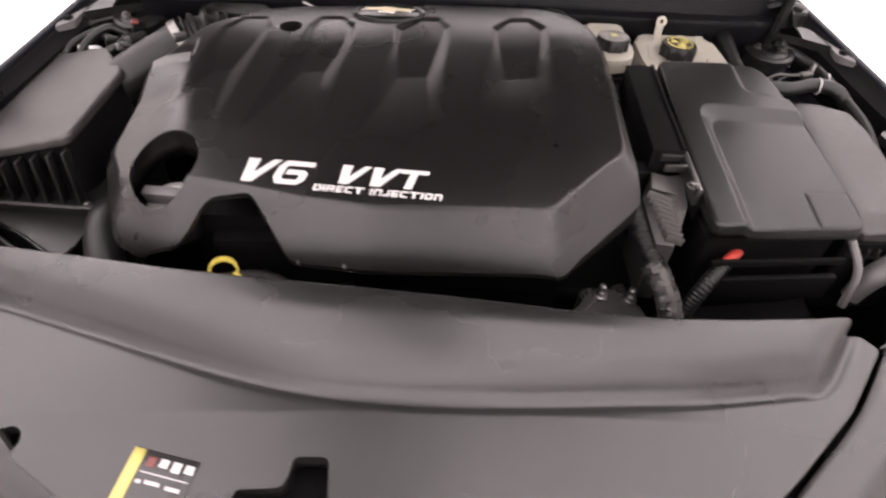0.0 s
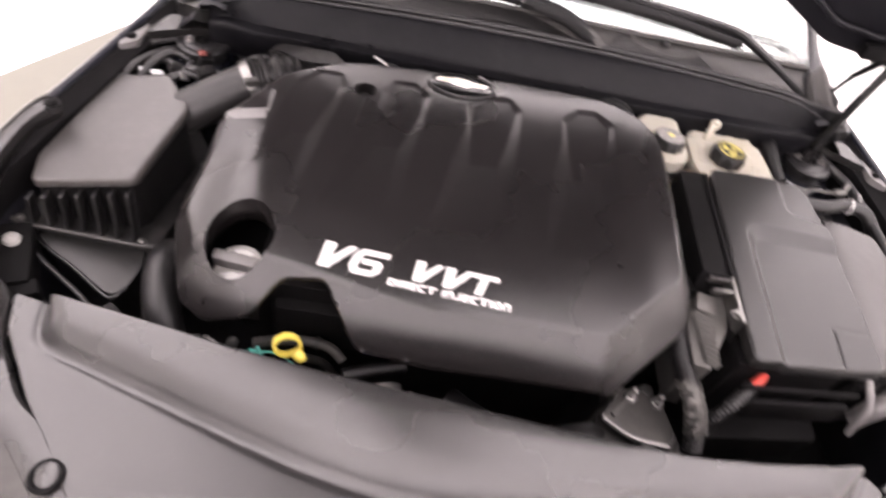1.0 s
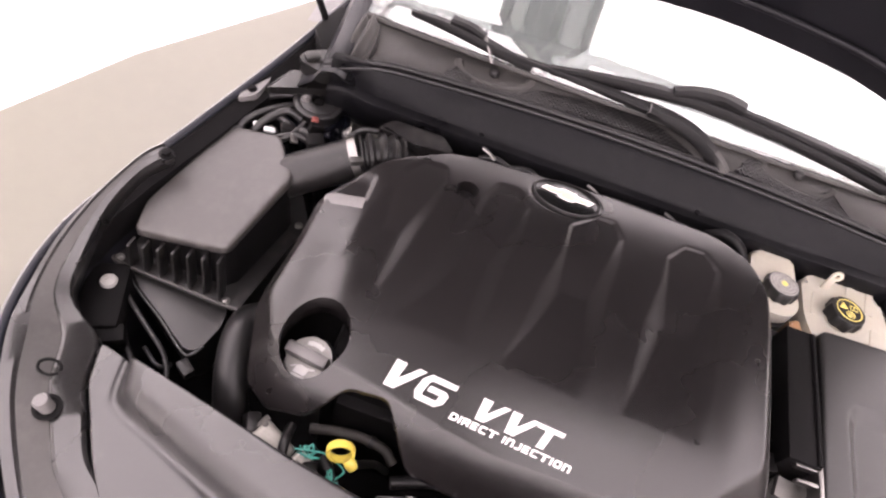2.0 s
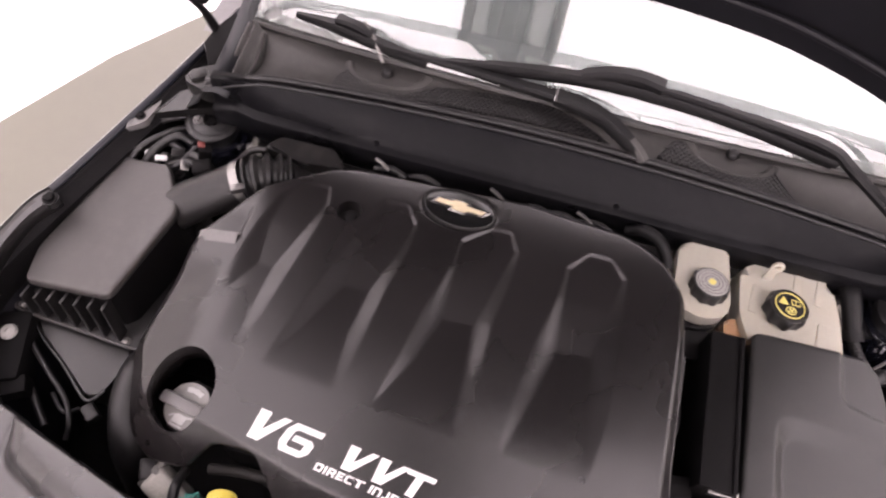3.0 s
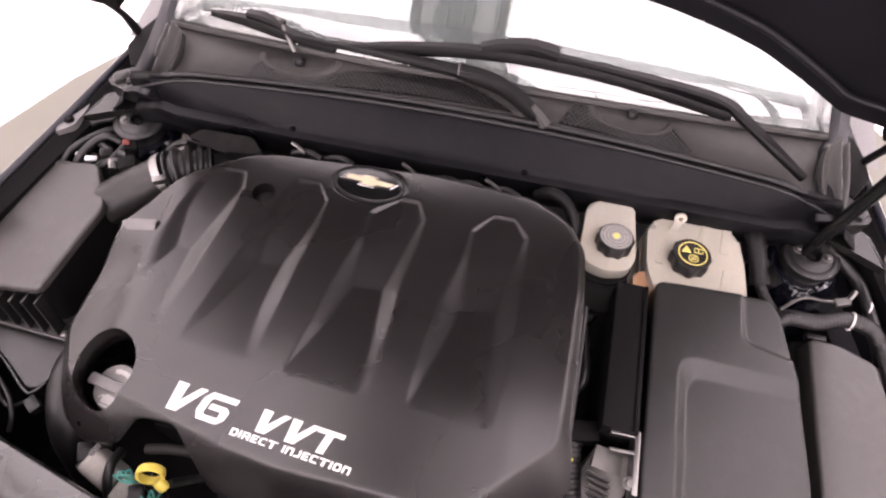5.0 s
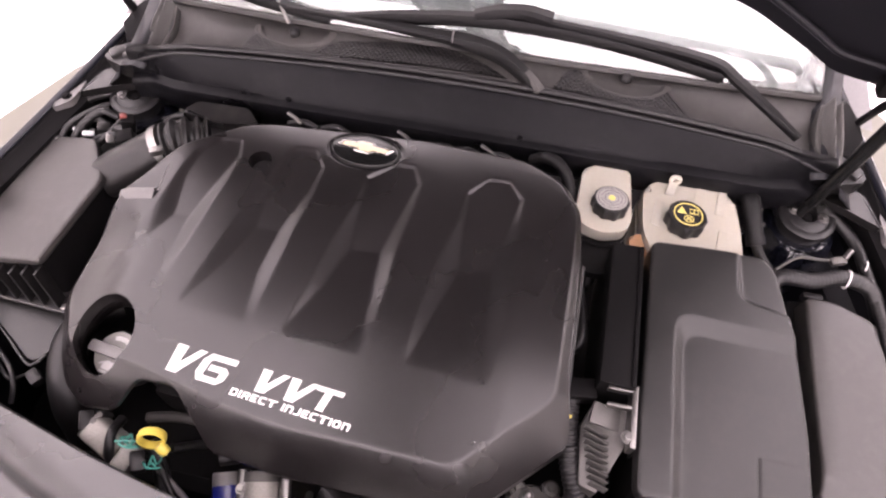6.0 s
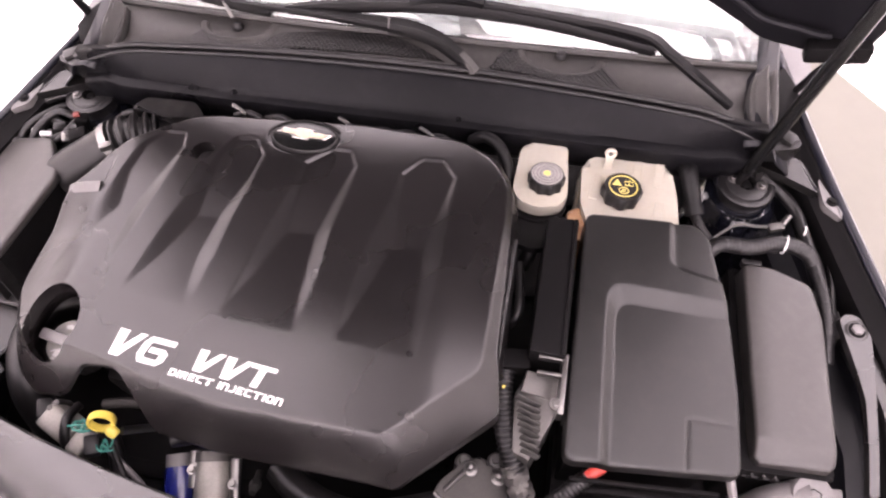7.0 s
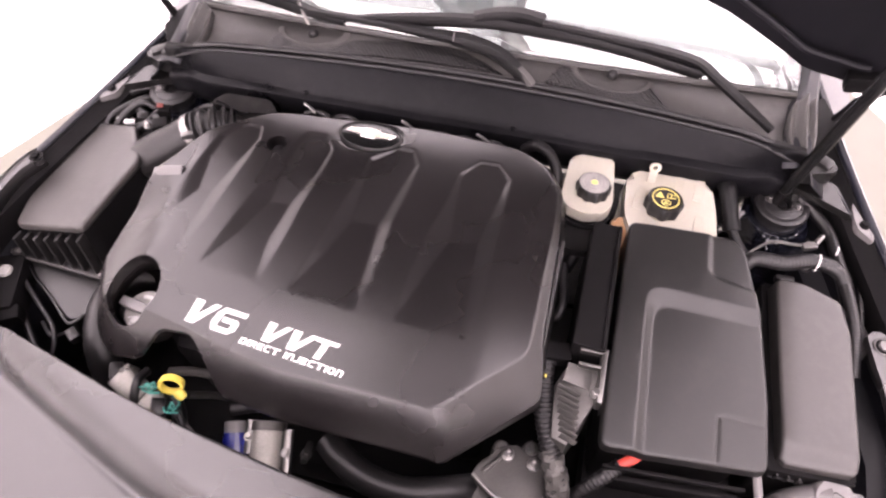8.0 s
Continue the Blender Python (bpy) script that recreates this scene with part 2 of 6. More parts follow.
def nearest(px, py, loop):
    """Distance to a closed loop, signed (inside is positive), and the nearest place on it."""
    best = np.full(px.shape, 1e9)
    bx, by, inside = np.zeros_like(px), np.zeros_like(px), np.zeros(px.shape, bool)
    for i in range(len(loop)):
        (ax, ay), (cx, cy) = loop[i - 1], loop[i]
        dx, dy = cx - ax, cy - ay
        t = np.clip(((px - ax) * dx + (py - ay) * dy) / (dx * dx + dy * dy + 1e-12), 0, 1)
        qx, qy = ax + t * dx, ay + t * dy
        d = np.hypot(px - qx, py - qy)
        w = d < best
        best, bx, by = np.where(w, d, best), np.where(w, qx, bx), np.where(w, qy, by)
        if ay != cy:
            inside ^= ((ay > py) != (cy > py)) & (px < (cx - ax) * (py - ay) / (cy - ay) + ax)
    return np.where(inside, best, -best), bx, by


def sheet(outline, height, step, holes=(), skirt=None, fillet=0.0, well=0.03, rings=5):
    """A moulded skin over a plan outline. height(x, y): arrays to z. holes: loops cut through, with a wall of depth well.
    skirt(x, y): how far the rim hangs down and leans out."""
    xs = [p[0] for p in outline]
    ys = [p[1] for p in outline]
    gx = np.arange(min(xs) - step, max(xs) + step * 1.5, step)
    gy = np.arange(min(ys) - step, max(ys) + step * 1.5, step)
    px, py = np.meshgrid(gx, gy)
    d, bx, by = nearest(px, py, outline)
    far = np.where(np.abs(d) < 1e-9, 1e-9, d)
    ux, uy = (bx - px) / far, (by - py) / far
    d = d - fillet
    snap = np.abs(d) < step * 0.62
    px, py, d = np.where(snap, bx - ux * fillet, px), np.where(snap, by - uy * fillet, py), np.where(snap, 0.0, d)
    keep = d >= 0
    for loop in holes:
        h, qx, qy = nearest(px, py, loop)
        s = (np.abs(h) < step * 0.62) & ~snap
        px, py = np.where(s, qx, px), np.where(s, qy, py)
        keep &= (h <= 0) | s
    z = height(px, py)
    bm = bmesh.new()
    grid = {}
    ny, nx = px.shape
    for j in range(ny):
        for i in range(nx):
            if keep[j, i]:
                grid[j, i] = bm.verts.new((px[j, i], py[j, i], z[j, i]))
    quads = []
    for j in range(ny - 1):
        for i in range(nx - 1):
            q = [grid.get(k) for k in ((j, i), (j, i + 1), (j + 1, i + 1), (j + 1, i))]
            q = [v for v in q if v]
            if len(q) > 2:
                quads.append(q)
    mx = np.array([sum(v.co.x for v in q) / len(q) for q in quads])
    my = np.array([sum(v.co.y for v in q) / len(q) for q in quads])
    cut = np.zeros(len(quads), bool)
    for loop in holes:
        cut |= nearest(mx, my, loop)[0] > 1e-6
    cut |= (nearest(mx, my, outline)[0] - fillet < 1e-6) & (np.array([len(q) for q in quads]) == 3)
    for q, gone in zip(quads, cut):
        if not gone:
            bm.faces.new(q)
    loose = [v for v in bm.verts if not v.link_faces]
    bmesh.ops.delete(bm, geom=loose, context="VERTS")
    bmesh.ops.remove_doubles(bm, verts=bm.verts, dist=step * 0.08)
    rim = [e for e in bm.edges if len(e.link_faces) == 1]
    rv = list(dict.fromkeys(v for e in rim for v in e.verts))
    vx, vy = np.array([v.co.x for v in rv]), np.array([v.co.y for v in rv])
    near_d, near_x, near_y = nearest(vx, vy, outline)
    do = np.abs(near_d - fillet)
    dh = np.full(len(rv), 9.0)
    for loop in holes:
        dh = np.minimum(dh, np.abs(nearest(vx, vy, loop)[0]))
    e = 0.003
    ox = nearest(vx - e, vy, outline)[0] - nearest(vx + e, vy, outline)[0]
    oy = nearest(vx, vy - e, outline)[0] - nearest(vx, vy + e, outline)[0]
    if fillet:
        ox, oy = near_x - vx, near_y - vy
    col = {}
    for v, a, b, x, y in zip(rv, do, dh, ox, oy):
        if a > b:
            col[v] = [v] + [bm.verts.new((v.co.x, v.co.y, v.co.z - well * k / 2)) for k in (1, 2)]
        elif skirt:
            g = Vector((x, y)).normalized()
            drop, lean = skirt(v.co.x, v.co.y, v.co.z)
            down = [(fillet * math.sin(q * math.pi / 8), fillet * (1 - math.cos(q * math.pi / 8))) for q in range(1, 5)] if fillet else [(0.0, 0.0)]
            down = [p for p in down if p[1] <= drop] or [(fillet * 0.3, min(drop, 0.002))]
            rest = max(0.0, drop - down[-1][1])
            down += [(down[-1][0] + lean * k / rings, down[-1][1] + rest * k / rings) for k in range(1, rings + 1)]
            down = [down[0]] * (rings + 4 - len(down)) + down
            ring = [v]
            for p in down:
                ring.append(ring[-1] if len(ring) > 1 and p == down[len(ring) - 2] else bm.verts.new((v.co.x + g.x * p[0], v.co.y + g.y * p[0], v.co.z - p[1])))
            col[v] = ring
    for e in rim:
        a, b = e.verts
        if a in col and b in col and len(col[a]) == len(col[b]):
            for k in range(len(col[a]) - 1):
                q = list(dict.fromkeys((col[a][k], col[b][k], col[b][k + 1], col[a][k + 1])))
                if len(q) > 2:
                    try:
                        bm.faces.new(q)
                    except ValueError:
                        pass
    return bm


def circle(cx, cy, rx, ry=None, n=40, turn=0.0):
    ry = ry or rx
    return [(cx + rx * math.cos(a) * math.cos(turn) - ry * math.sin(a) * math.sin(turn), cy + rx * math.cos(a) * math.sin(turn) + ry * math.sin(a) * math.cos(turn))
            for a in (k * math.tau / n for k in range(n))]


def smooth01(t):
    t = np.clip(t, 0, 1)
    return t * t * (3 - 2 * t)


# square-cut letters: convex pieces on a grid one high, set edge to edge
GLYPHS = {
    "V": (1.26, [[(0, 1), (0.44, 1), (0.50, 0.38), (0.36, 0), (0.20, 0)], [(0.36, 0), (0.50, 0.38), (0.96, 1), (1.26, 1), (0.62, 0)]]),
    "6": (1.30, [[(0, 0.26), (0, 0.74), (0.30, 0.74), (0.30, 0.26)], [(0, 0.74), (0.20, 1), (0.40, 1), (0.40, 0.80), (0.30, 0.74)], [(0.40, 0.80), (0.40, 1), (1.30, 1), (1.30, 0.80)], [(0, 0.26), (0.30, 0.26), (0.40, 0.20), (0.40, 0), (0.20, 0)],
                 [(0.40, 0), (0.40, 0.20), (0.92, 0.20), (1.0, 0)], [(0.92, 0.20), (0.92, 0.42), (1.22, 0.50), (1.22, 0.20), (1.0, 0)], [(0.40, 0.42), (0.40, 0.62), (1.05, 0.62), (1.22, 0.50), (0.92, 0.42)]]),
    "T": (1.20, [[(0, 1), (1.20, 1), (1.20, 0.80), (0, 0.80)], [(0.42, 0.80), (0.76, 0.80), (0.76, 0), (0.42, 0)]]),
    "D": (0.95, [[(0, 0), (0, 1), (0.27, 1), (0.27, 0)], [(0.27, 1), (0.78, 1), (0.68, 0.76), (0.27, 0.76)], [(0.27, 0), (0.27, 0.24), (0.68, 0.24), (0.78, 0)], [(0.68, 0.24), (0.68, 0.76), (0.78, 1), (0.95, 0.8), (0.95, 0.2), (0.78, 0)]]),
    "I": (0.27, [[(0, 0), (0, 1), (0.27, 1), (0.27, 0)]]),
    "R": (0.95, [[(0, 0), (0, 1), (0.27, 1), (0.27, 0)], [(0.27, 1), (0.80, 1), (0.68, 0.78), (0.27, 0.78)], [(0.68, 0.56), (0.68, 0.78), (0.80, 1), (0.95, 0.85), (0.95, 0.50), (0.80, 0.34)], [(0.27, 0.34), (0.27, 0.56), (0.68, 0.56), (0.80, 0.34)], [(0.50, 0.34), (0.80, 0.34), (0.98, 0), (0.68, 0)]]),
    "E": (0.85, [[(0, 0), (0, 1), (0.27, 1), (0.27, 0)], [(0.27, 1), (0.85, 1), (0.85, 0.78), (0.27, 0.78)], [(0.27, 0.60), (0.75, 0.60), (0.75, 0.40), (0.27, 0.40)], [(0.27, 0.22), (0.85, 0.22), (0.85, 0), (0.27, 0)]]),
    "C": (0.90, [[(0, 0.18), (0, 0.82), (0.27, 0.78), (0.27, 0.22)], [(0, 0.82), (0.18, 1), (0.90, 1), (0.90, 0.78), (0.27, 0.78)], [(0, 0.18), (0.27, 0.22), (0.90, 0.22), (0.90, 0), (0.18, 0)]]),
    "N": (0.95, [[(0, 0), (0, 1), (0.27, 1), (0.27, 0)], [(0.27, 1), (0.78, 1), (0.68, 0.76), (0.27, 0.76)], [(0.68, 0), (0.68, 0.76), (0.78, 1), (0.95, 0.82), (0.95, 0)]]),
    "J": (0.75, [[(0.48, 0.24), (0.48, 1), (0.75, 1), (0.75, 0.18), (0.58, 0)], [(0, 0), (0, 0.24), (0.48, 0.24), (0.58, 0)]]),
    "O": (0.95, [[(0, 0.18), (0, 0.82), (0.27, 0.76), (0.27, 0.24)], [(0, 0.82), (0.18, 1), (0.78, 1), (0.95, 0.82), (0.68, 0.76), (0.27, 0.76)], [(0.95, 0.82), (0.95, 0.18), (0.68, 0.24), (0.68, 0.76)], [(0, 0.18), (0.27, 0.24), (0.68, 0.24), (0.95, 0.18), (0.78, 0), (0.18, 0)]]),
}


def letters(name, text, at, width, height, turn, shear):
    """Raised white letters that follow the engine cover; at: the lower left corner of the upright word."""
    gaps = [{"VV": 0.10, "V6": 0.03, "VT": -0.04}.get(text[i:i + 2], 0.0 if " " in text[i:i + 2] else 0.17) for i in range(len(text) - 1)] + [0.0]
    total = sum((GLYPHS[c][0] if c != " " else 0.72) + g for c, g in zip(text, gaps))
    k = (width - shear * height) / total
    c_, s_ = math.cos(radians(turn)), math.sin(radians(turn))
    bm, pen = nb(), 0.0
    for ch, g in zip(text, gaps):
        if ch == " ":
            pen += 0.72
            continue
        for piece in GLYPHS[ch][1]:
            lo, hi = [], []
            for gx, gy in piece:
                u, v = (pen + gx) * k + shear * height * gy, gy * height
                x, y = at[0] + u * c_ - v * s_, at[1] + u * s_ + v * c_
                z = on_cover(x, y)
                hi.append(bm.verts.new((x, y, z + 0.0007)))
                lo.append(bm.verts.new((x, y, z - 0.0015)))
            bm.faces.new(hi)
            for i in range(len(hi)):
                bm.faces.new((hi[i - 1], hi[i], lo[i], lo[i - 1]))
        pen += GLYPHS[ch][0] + g
    bmesh.ops.remove_doubles(bm, verts=bm.verts, dist=1e-6)
    return part(name, bm, WHITEINK, cover, "raised white lettering", 0)


def loom(name, label, category, lines, radius, material, rib=0.0):
    """A bundle: each cable a part of its own."""
    c = [sum(p[k] for line in lines for p in line) / sum(len(line) for line in lines) for k in range(3)]
    t = thing(name, label, category, c)
    for i, line in enumerate(lines):
        r = radius[i] if isinstance(radius, (list, tuple)) else radius
        part("cable" if r < 0.01 else "hose", tube(nb(), line, r, 10, 7, rib, 0.006), material, t)
    return t


def bolt(parent, at, r=0.008, h=0.006, material=None, name="bolt", up=None):
    m = Matrix.Translation(at) @ ((Vector(up).to_track_quat("Z", "Y").to_matrix().to_4x4()) if up else Matrix())
    bm = lathe(nb(), [(r * 1.5, 0), (r * 1.5, h * 0.3)], m, 20)
    lathe(bm, [(r, h * 0.3), (r, h * 0.9), (r * 0.8, h)], m, 6)
    return part(name, bm, material or STEEL, parent)


# ---- the studio ----
def slab(name, c, s, material, label, category):
    return single(name, box(nb(), c, s, 0), material, label, category, "structure", smooth=0)


slab("floor", (0, 1, -0.05), (10.4, 14.4, 0.1), FLOORW, "glossy white coated studio floor", "floor")
bm = nb()
outline = [(-3.4, -4.5), (3.4, -4.5), (3.4, 0.1), (1.42, 2.28), (1.15, 2.6), (0.5, 3.6), (-0.5, 3.6), (-1.20, 2.55), (-1.62, 1.93), (-1.82, 1.52), (-2.15, 0.85), (-3.4, -0.5)]
prism(bm, outline, 0.0, 0.004, 0)
single("floor_tan", bm, TAN, "tan coated floor area under the car", "floor", "structure", smooth=0)
slab("wall_north", (0, 8.1, 1.75), (10.4, 0.2, 3.5), WHITE, "plain white studio wall", "wall")
slab("wall_south", (0, -6.1, 1.75), (10.4, 0.2, 3.5), WHITE, "plain white studio wall", "wall")
slab("wall_east", (5.1, 1, 1.75), (0.2, 14.0, 3.5), WHITE, "plain white studio wall", "wall")
slab("wall_west", (-5.1, 1, 1.75), (0.2, 14.0, 3.5), WHITE, "plain white studio wall", "wall")
slab("ceiling", (0, 1, 3.55), (10.4, 14.4, 0.1), WHITE, "plain white studio ceiling", "ceiling")


def ceiling_light(x0, x1, y0, y1):
    t = thing("ceiling_light", "large white luminous ceiling panel", "lamp", ((x0 + x1) / 2, (y0 + y1) / 2, 3.42), "ceiling lights")
    c = ((x0 + x1) / 2, (y0 + y1) / 2, 3.40)
    part("diffuser", box(nb(), c, (x1 - x0 - 0.08, y1 - y0 - 0.08, 0.02), 0), LIGHT, t, "glowing white diffuser", 0)
    bm = nb()
    for dx in (x0, x1):
        box(bm, (dx, (y0 + y1) / 2, 3.43), (0.06, y1 - y0 + 0.06, 0.14), 0.003)
    for dy in (y0, y1):
        box(bm, ((x0 + x1) / 2, dy, 3.431), (x1 - x0 - 0.06, 0.058, 0.138), 0.003)
    part("frame", bm, GREYPL, t, "grey light frame")


for x0, x1 in ((-4.7, -0.72), (-0.14, 4.7)):
    ceiling_light(x0, x1, -5.6, 7.6)


def fill_panel(x):
    """A wide luminous panel added on the unseen front wall to brighten front-facing surfaces."""
    t = thing("fill_panel", "wide luminous panel added on the unseen front wall", "lamp", (x, -5.98, 1.7), "wall lights")
    part("diffuser", box(nb(), (x, -5.93, 1.72), (2.92, 0.02, 3.0), 0), SOFT, t, "glowing white diffuser", 0)
    bm = nb()
    for dx in (-1.47, 1.47):
        box(bm, (x + dx, -5.95, 1.72), (0.02, 0.06, 3.04), 0.003)
    for dz in (-1.51, 1.51):
        box(bm, (x, -5.951, 1.72 + dz), (2.92, 0.058, 0.02), 0.003)
    part("frame", bm, PALE, t, "slim pale fill panel frame")


for x in (-3.0, 0.0, 3.0):
    fill_panel(x)
t = thing("ceiling_beam", "dark steel beam between two pale ducts on the ceiling", "beam", (-0.44, 1.4, 3.4))
part("web", box(nb(), (-0.455, 1.4, 3.43), (0.24, 8.4, 0.10), 0.004), BEAM, t)
for x in (-0.50, -0.395):
    part("conduit", tube(nb(), [(x, -2.8, 3.365), (x, 5.6, 3.365)], 0.012, 12, 1), GREYPL, t, "thin grey conduit below the beam")
part("duct", box(nb(), (-0.625, 1.4, 3.40), (0.085, 8.4, 0.16), 0.02), PALE, t, "pale grey duct along the beam")
part("pipe", tube(nb(), [(-0.245, -2.8, 3.39), (-0.245, 5.6, 3.39)], 0.062, 24, 1), PALE, t, "pale grey pipe along the beam")


# ---- car body round the engine bay ----
def mirror(rows):
    return [[(-x, y, z) for x, y, z in row] for row in rows]


FENDER = [(1.45, 0.628, 0.955), (1.33, 0.655, 0.95), (1.15, 0.705, 0.935), (0.97, 0.770, 0.91), (0.85, 0.815, 0.895), (0.73, 0.848, 0.882), (0.63, 0.850, 0.87),
          (0.54, 0.830, 0.857), (0.44, 0.775, 0.84), (0.35, 0.705, 0.82), (0.25, 0.60, 0.79), (0.17, 0.47, 0.76)]


FLANGE = [(-0.040, -0.16), (-0.038, -0.06), (-0.036, -0.024), (-0.024, -0.018), (-0.014, -0.012), (-0.010, -0.007)]
SKIN = [(-0.010, -0.006), (-0.005, -0.002), (0.002, -0.001), (0.008, -0.006), (0.013, -0.02), (0.016, -0.05), (0.02, -0.2), (0.03, -0.42)]


def fender(side):
    line = spline([(x, y, z) for y, x, z in FENDER], 6)
    rows = []
    for i, c in enumerate(line):
        t = (line[min(i + 1, len(line) - 1)] - line[max(i - 1, 0)]).normalized()
        o = Vector((-t.y, t.x, 0)).normalized()
        rows.append([[(c.x + o.x * a, c.y + o.y * a, c.z + b) for a, b in prof] for prof in (FLANGE, SKIN)])
    t = thing("fender", "dark blue glossy front fender beside the engine bay", "fender", (side * 0.8, 0.9, 0.8), "fenders")
    for k, name, material in ((0, "inner_flange", DARK), (1, "fender_skin", PAINT)):
        bm = nb()
        half = [r[k] for r in rows]
        loft(bm, mirror(half) if side < 0 else half)
        thick(part(name, bm, material, t), 0.0012)
    return t


fender(1)
fender(-1)


def inner_wing(side):
    """The inner wall of the bay under the fender, with its ledge."""
    rows = []
    for y, x, z in FENDER:
        rows.append([(side * (x - 0.026), y, z - 0.03), (side * (x - 0.034), y, z - 0.07), (side * (x - 0.05), y, z - 0.11), (side * (x - 0.085), y, z - 0.12), (side * (x - 0.10), y, z - 0.15), (side * (x - 0.11), y, 0.5)])
    bm = nb()
    loft(bm, rows)
    t = thing("inner_wing", "dark painted inner wing panel of engine bay", "body panel", (side * 0.7, 0.9, 0.5), "inner wings")
    thick(part("wing_panel", bm, INNER, t), 0.0015)
    for y, x, z in ((1.06, 0.735, 0.80), (0.98, 0.765, 0.787)):
        bolt(t, (side * (x - 0.07), y, z + 0.005), 0.007, 0.006, GREYPL)
    if side > 0:
        for shape, top in (([(0.716, 1.034), (0.740, 1.014), (0.743, 0.995), (0.726, 0.986)], 0.842), ([(0.722, 0.966), (0.742, 0.964), (0.748, 0.897), (0.728, 0.869), (0.722, 0.935)], 0.838)):
            part("bracket", prism(nb(), rounded(shape, 0.006), 0.80, top, 0.003), GREYPL, t, "small grey bracket plate")


inner_wing(1)
inner_wing(-1)
tray = thing("undertray", "black ribbed undertray below the engine", "undertray", (0, 0.80, 0.50))
part("tray_panel", box(nb(), (0, 0.80, 0.50), (1.62, 1.25, 0.04), 0.01), DARK, tray)
for y in (0.30, 0.55, 0.80, 1.05, 1.30):
    part("rib", box(nb(), (0, y, 0.527), (1.56, 0.03, 0.016), 0.004), DARK, tray)
bm = nb()
box(bm, (0, 0.36, 0.68), (1.2, 0.06, 0.30), 0.01)
single("radiator", bm, DARK, "black radiator behind the front panel", "radiator")
bm = nb()
box(bm, (-0.12, 0.84, 0.70), (0.56, 0.40, 0.36), 0.03)
box(bm, (-0.12, 0.72, 0.80), (0.50, 0.20, 0.10), 0.02)
single("engine_block", bm, DARK, "dark dirty engine block under the cover", "engine")


# cowl: front shelf, rubber seal, grille panel, windscreen
def arc(x, mid, drop):
    return mid - drop * (x / 0.56) ** 2


XS = [k * 0.04 - 0.60 for k in range(31)]
rows = []
for x in [k * 0.039 - 0.585 for k in range(31)]:
    y1 = arc(x, 1.180, 0.040)
    y0 = min(y1 - 0.022, 1.112 + 0.6 * max(0, abs(x) - 0.525))
    e = max(0, abs(x) - 0.5) * 0.3
    ya, yb = y0 + 0.014, y1 - 0.004
    rows.append([(x, y0 + 0.03, 0.86), (x, y0 + 0.004, 0.90), (x, y0 - 0.003, 0.950), (x, y0, 0.958), (x, y0 + 0.008, 0.962), (x, ya, 0.964)]
                + [(x, ya + (yb - ya) * u, 0.964 + 0.047 * u + 0.005 * math.sin(math.pi * u)) for u in (0.12, 0.35, 0.6, 0.85, 1.0)] + [(x, y1 + 0.01, 1.013)])
bm = nb()
loft(bm, rows)
shelf = thing("firewall_shelf", "long black moulded shelf under the windscreen cowl", "panel", (0, 1.12, 0.9))
thick(part("shelf_skin", bm, FELT, shelf), 0.003)
for x in (-0.30, 0.10):
    part("clip", lathe(nb(), [(0.005, 0), (0.005, 0.002), (0.003, 0.003)], pose(x, 1.124, 0.964), 14), FELT, shelf)
seal = thing("cowl_seal", "black rubber seal along the cowl edge", "seal", (0, 1.18, 1.0))
part("bead", tube(nb(), [(x, arc(x, 1.187, 0.040), 1.017 - max(0, abs(x) - 0.5) * 0.3) for x in XS], 0.0055, 10, 2), RUBBER, seal)
part("lip", tube(nb(), [(x, arc(x, 1.177, 0.040), 1.012 - max(0, abs(x) - 0.5) * 0.3) for x in XS], 0.0040, 8, 2), RUBBER, seal)


def glass_z(x, y):
    return 1.026 + (y - 1.243) * 0.40 - 0.11 * x * x


def base_y(x):
    return 1.243 + 0.11 * x * x


rows = []
for k in range(37):
    x = -0.594 + k * 0.033
    y1, y0 = base_y(x) + 0.012, arc(x, 1.192, 0.040)
    rows.append([(x, y0, 1.008 - 0.10 * x * x), (x, y0 + 0.012, 1.017 - 0.10 * x * x), (x, (y0 + y1) / 2, 1.022 - 0.13 * x * x), (x, y1, glass_z(x, y1) - 0.004)])
bm = nb()
loft(bm, rows)
cowl = thing("windscreen_cowl", "dark grey plastic cowl panel with mesh grilles", "cowl", (0, 1.22, 1.0))
thick(part("cowl_skin", bm, COWL, cowl), 0.003)


def cowl_z(x, y):
    y1, y0 = base_y(x) + 0.012, arc(x, 1.192, 0.040)
    f = (y - y0) / (y1 - y0)
    zm, za, zb = 1.022 - 0.13 * x * x, 1.012 - 0.10 * x * x, glass_z(x, y1) - 0.004
    return za + (zm - za) * f * 2 if f < 0.5 else zm + (zb - zm) * (f - 0.5) * 2


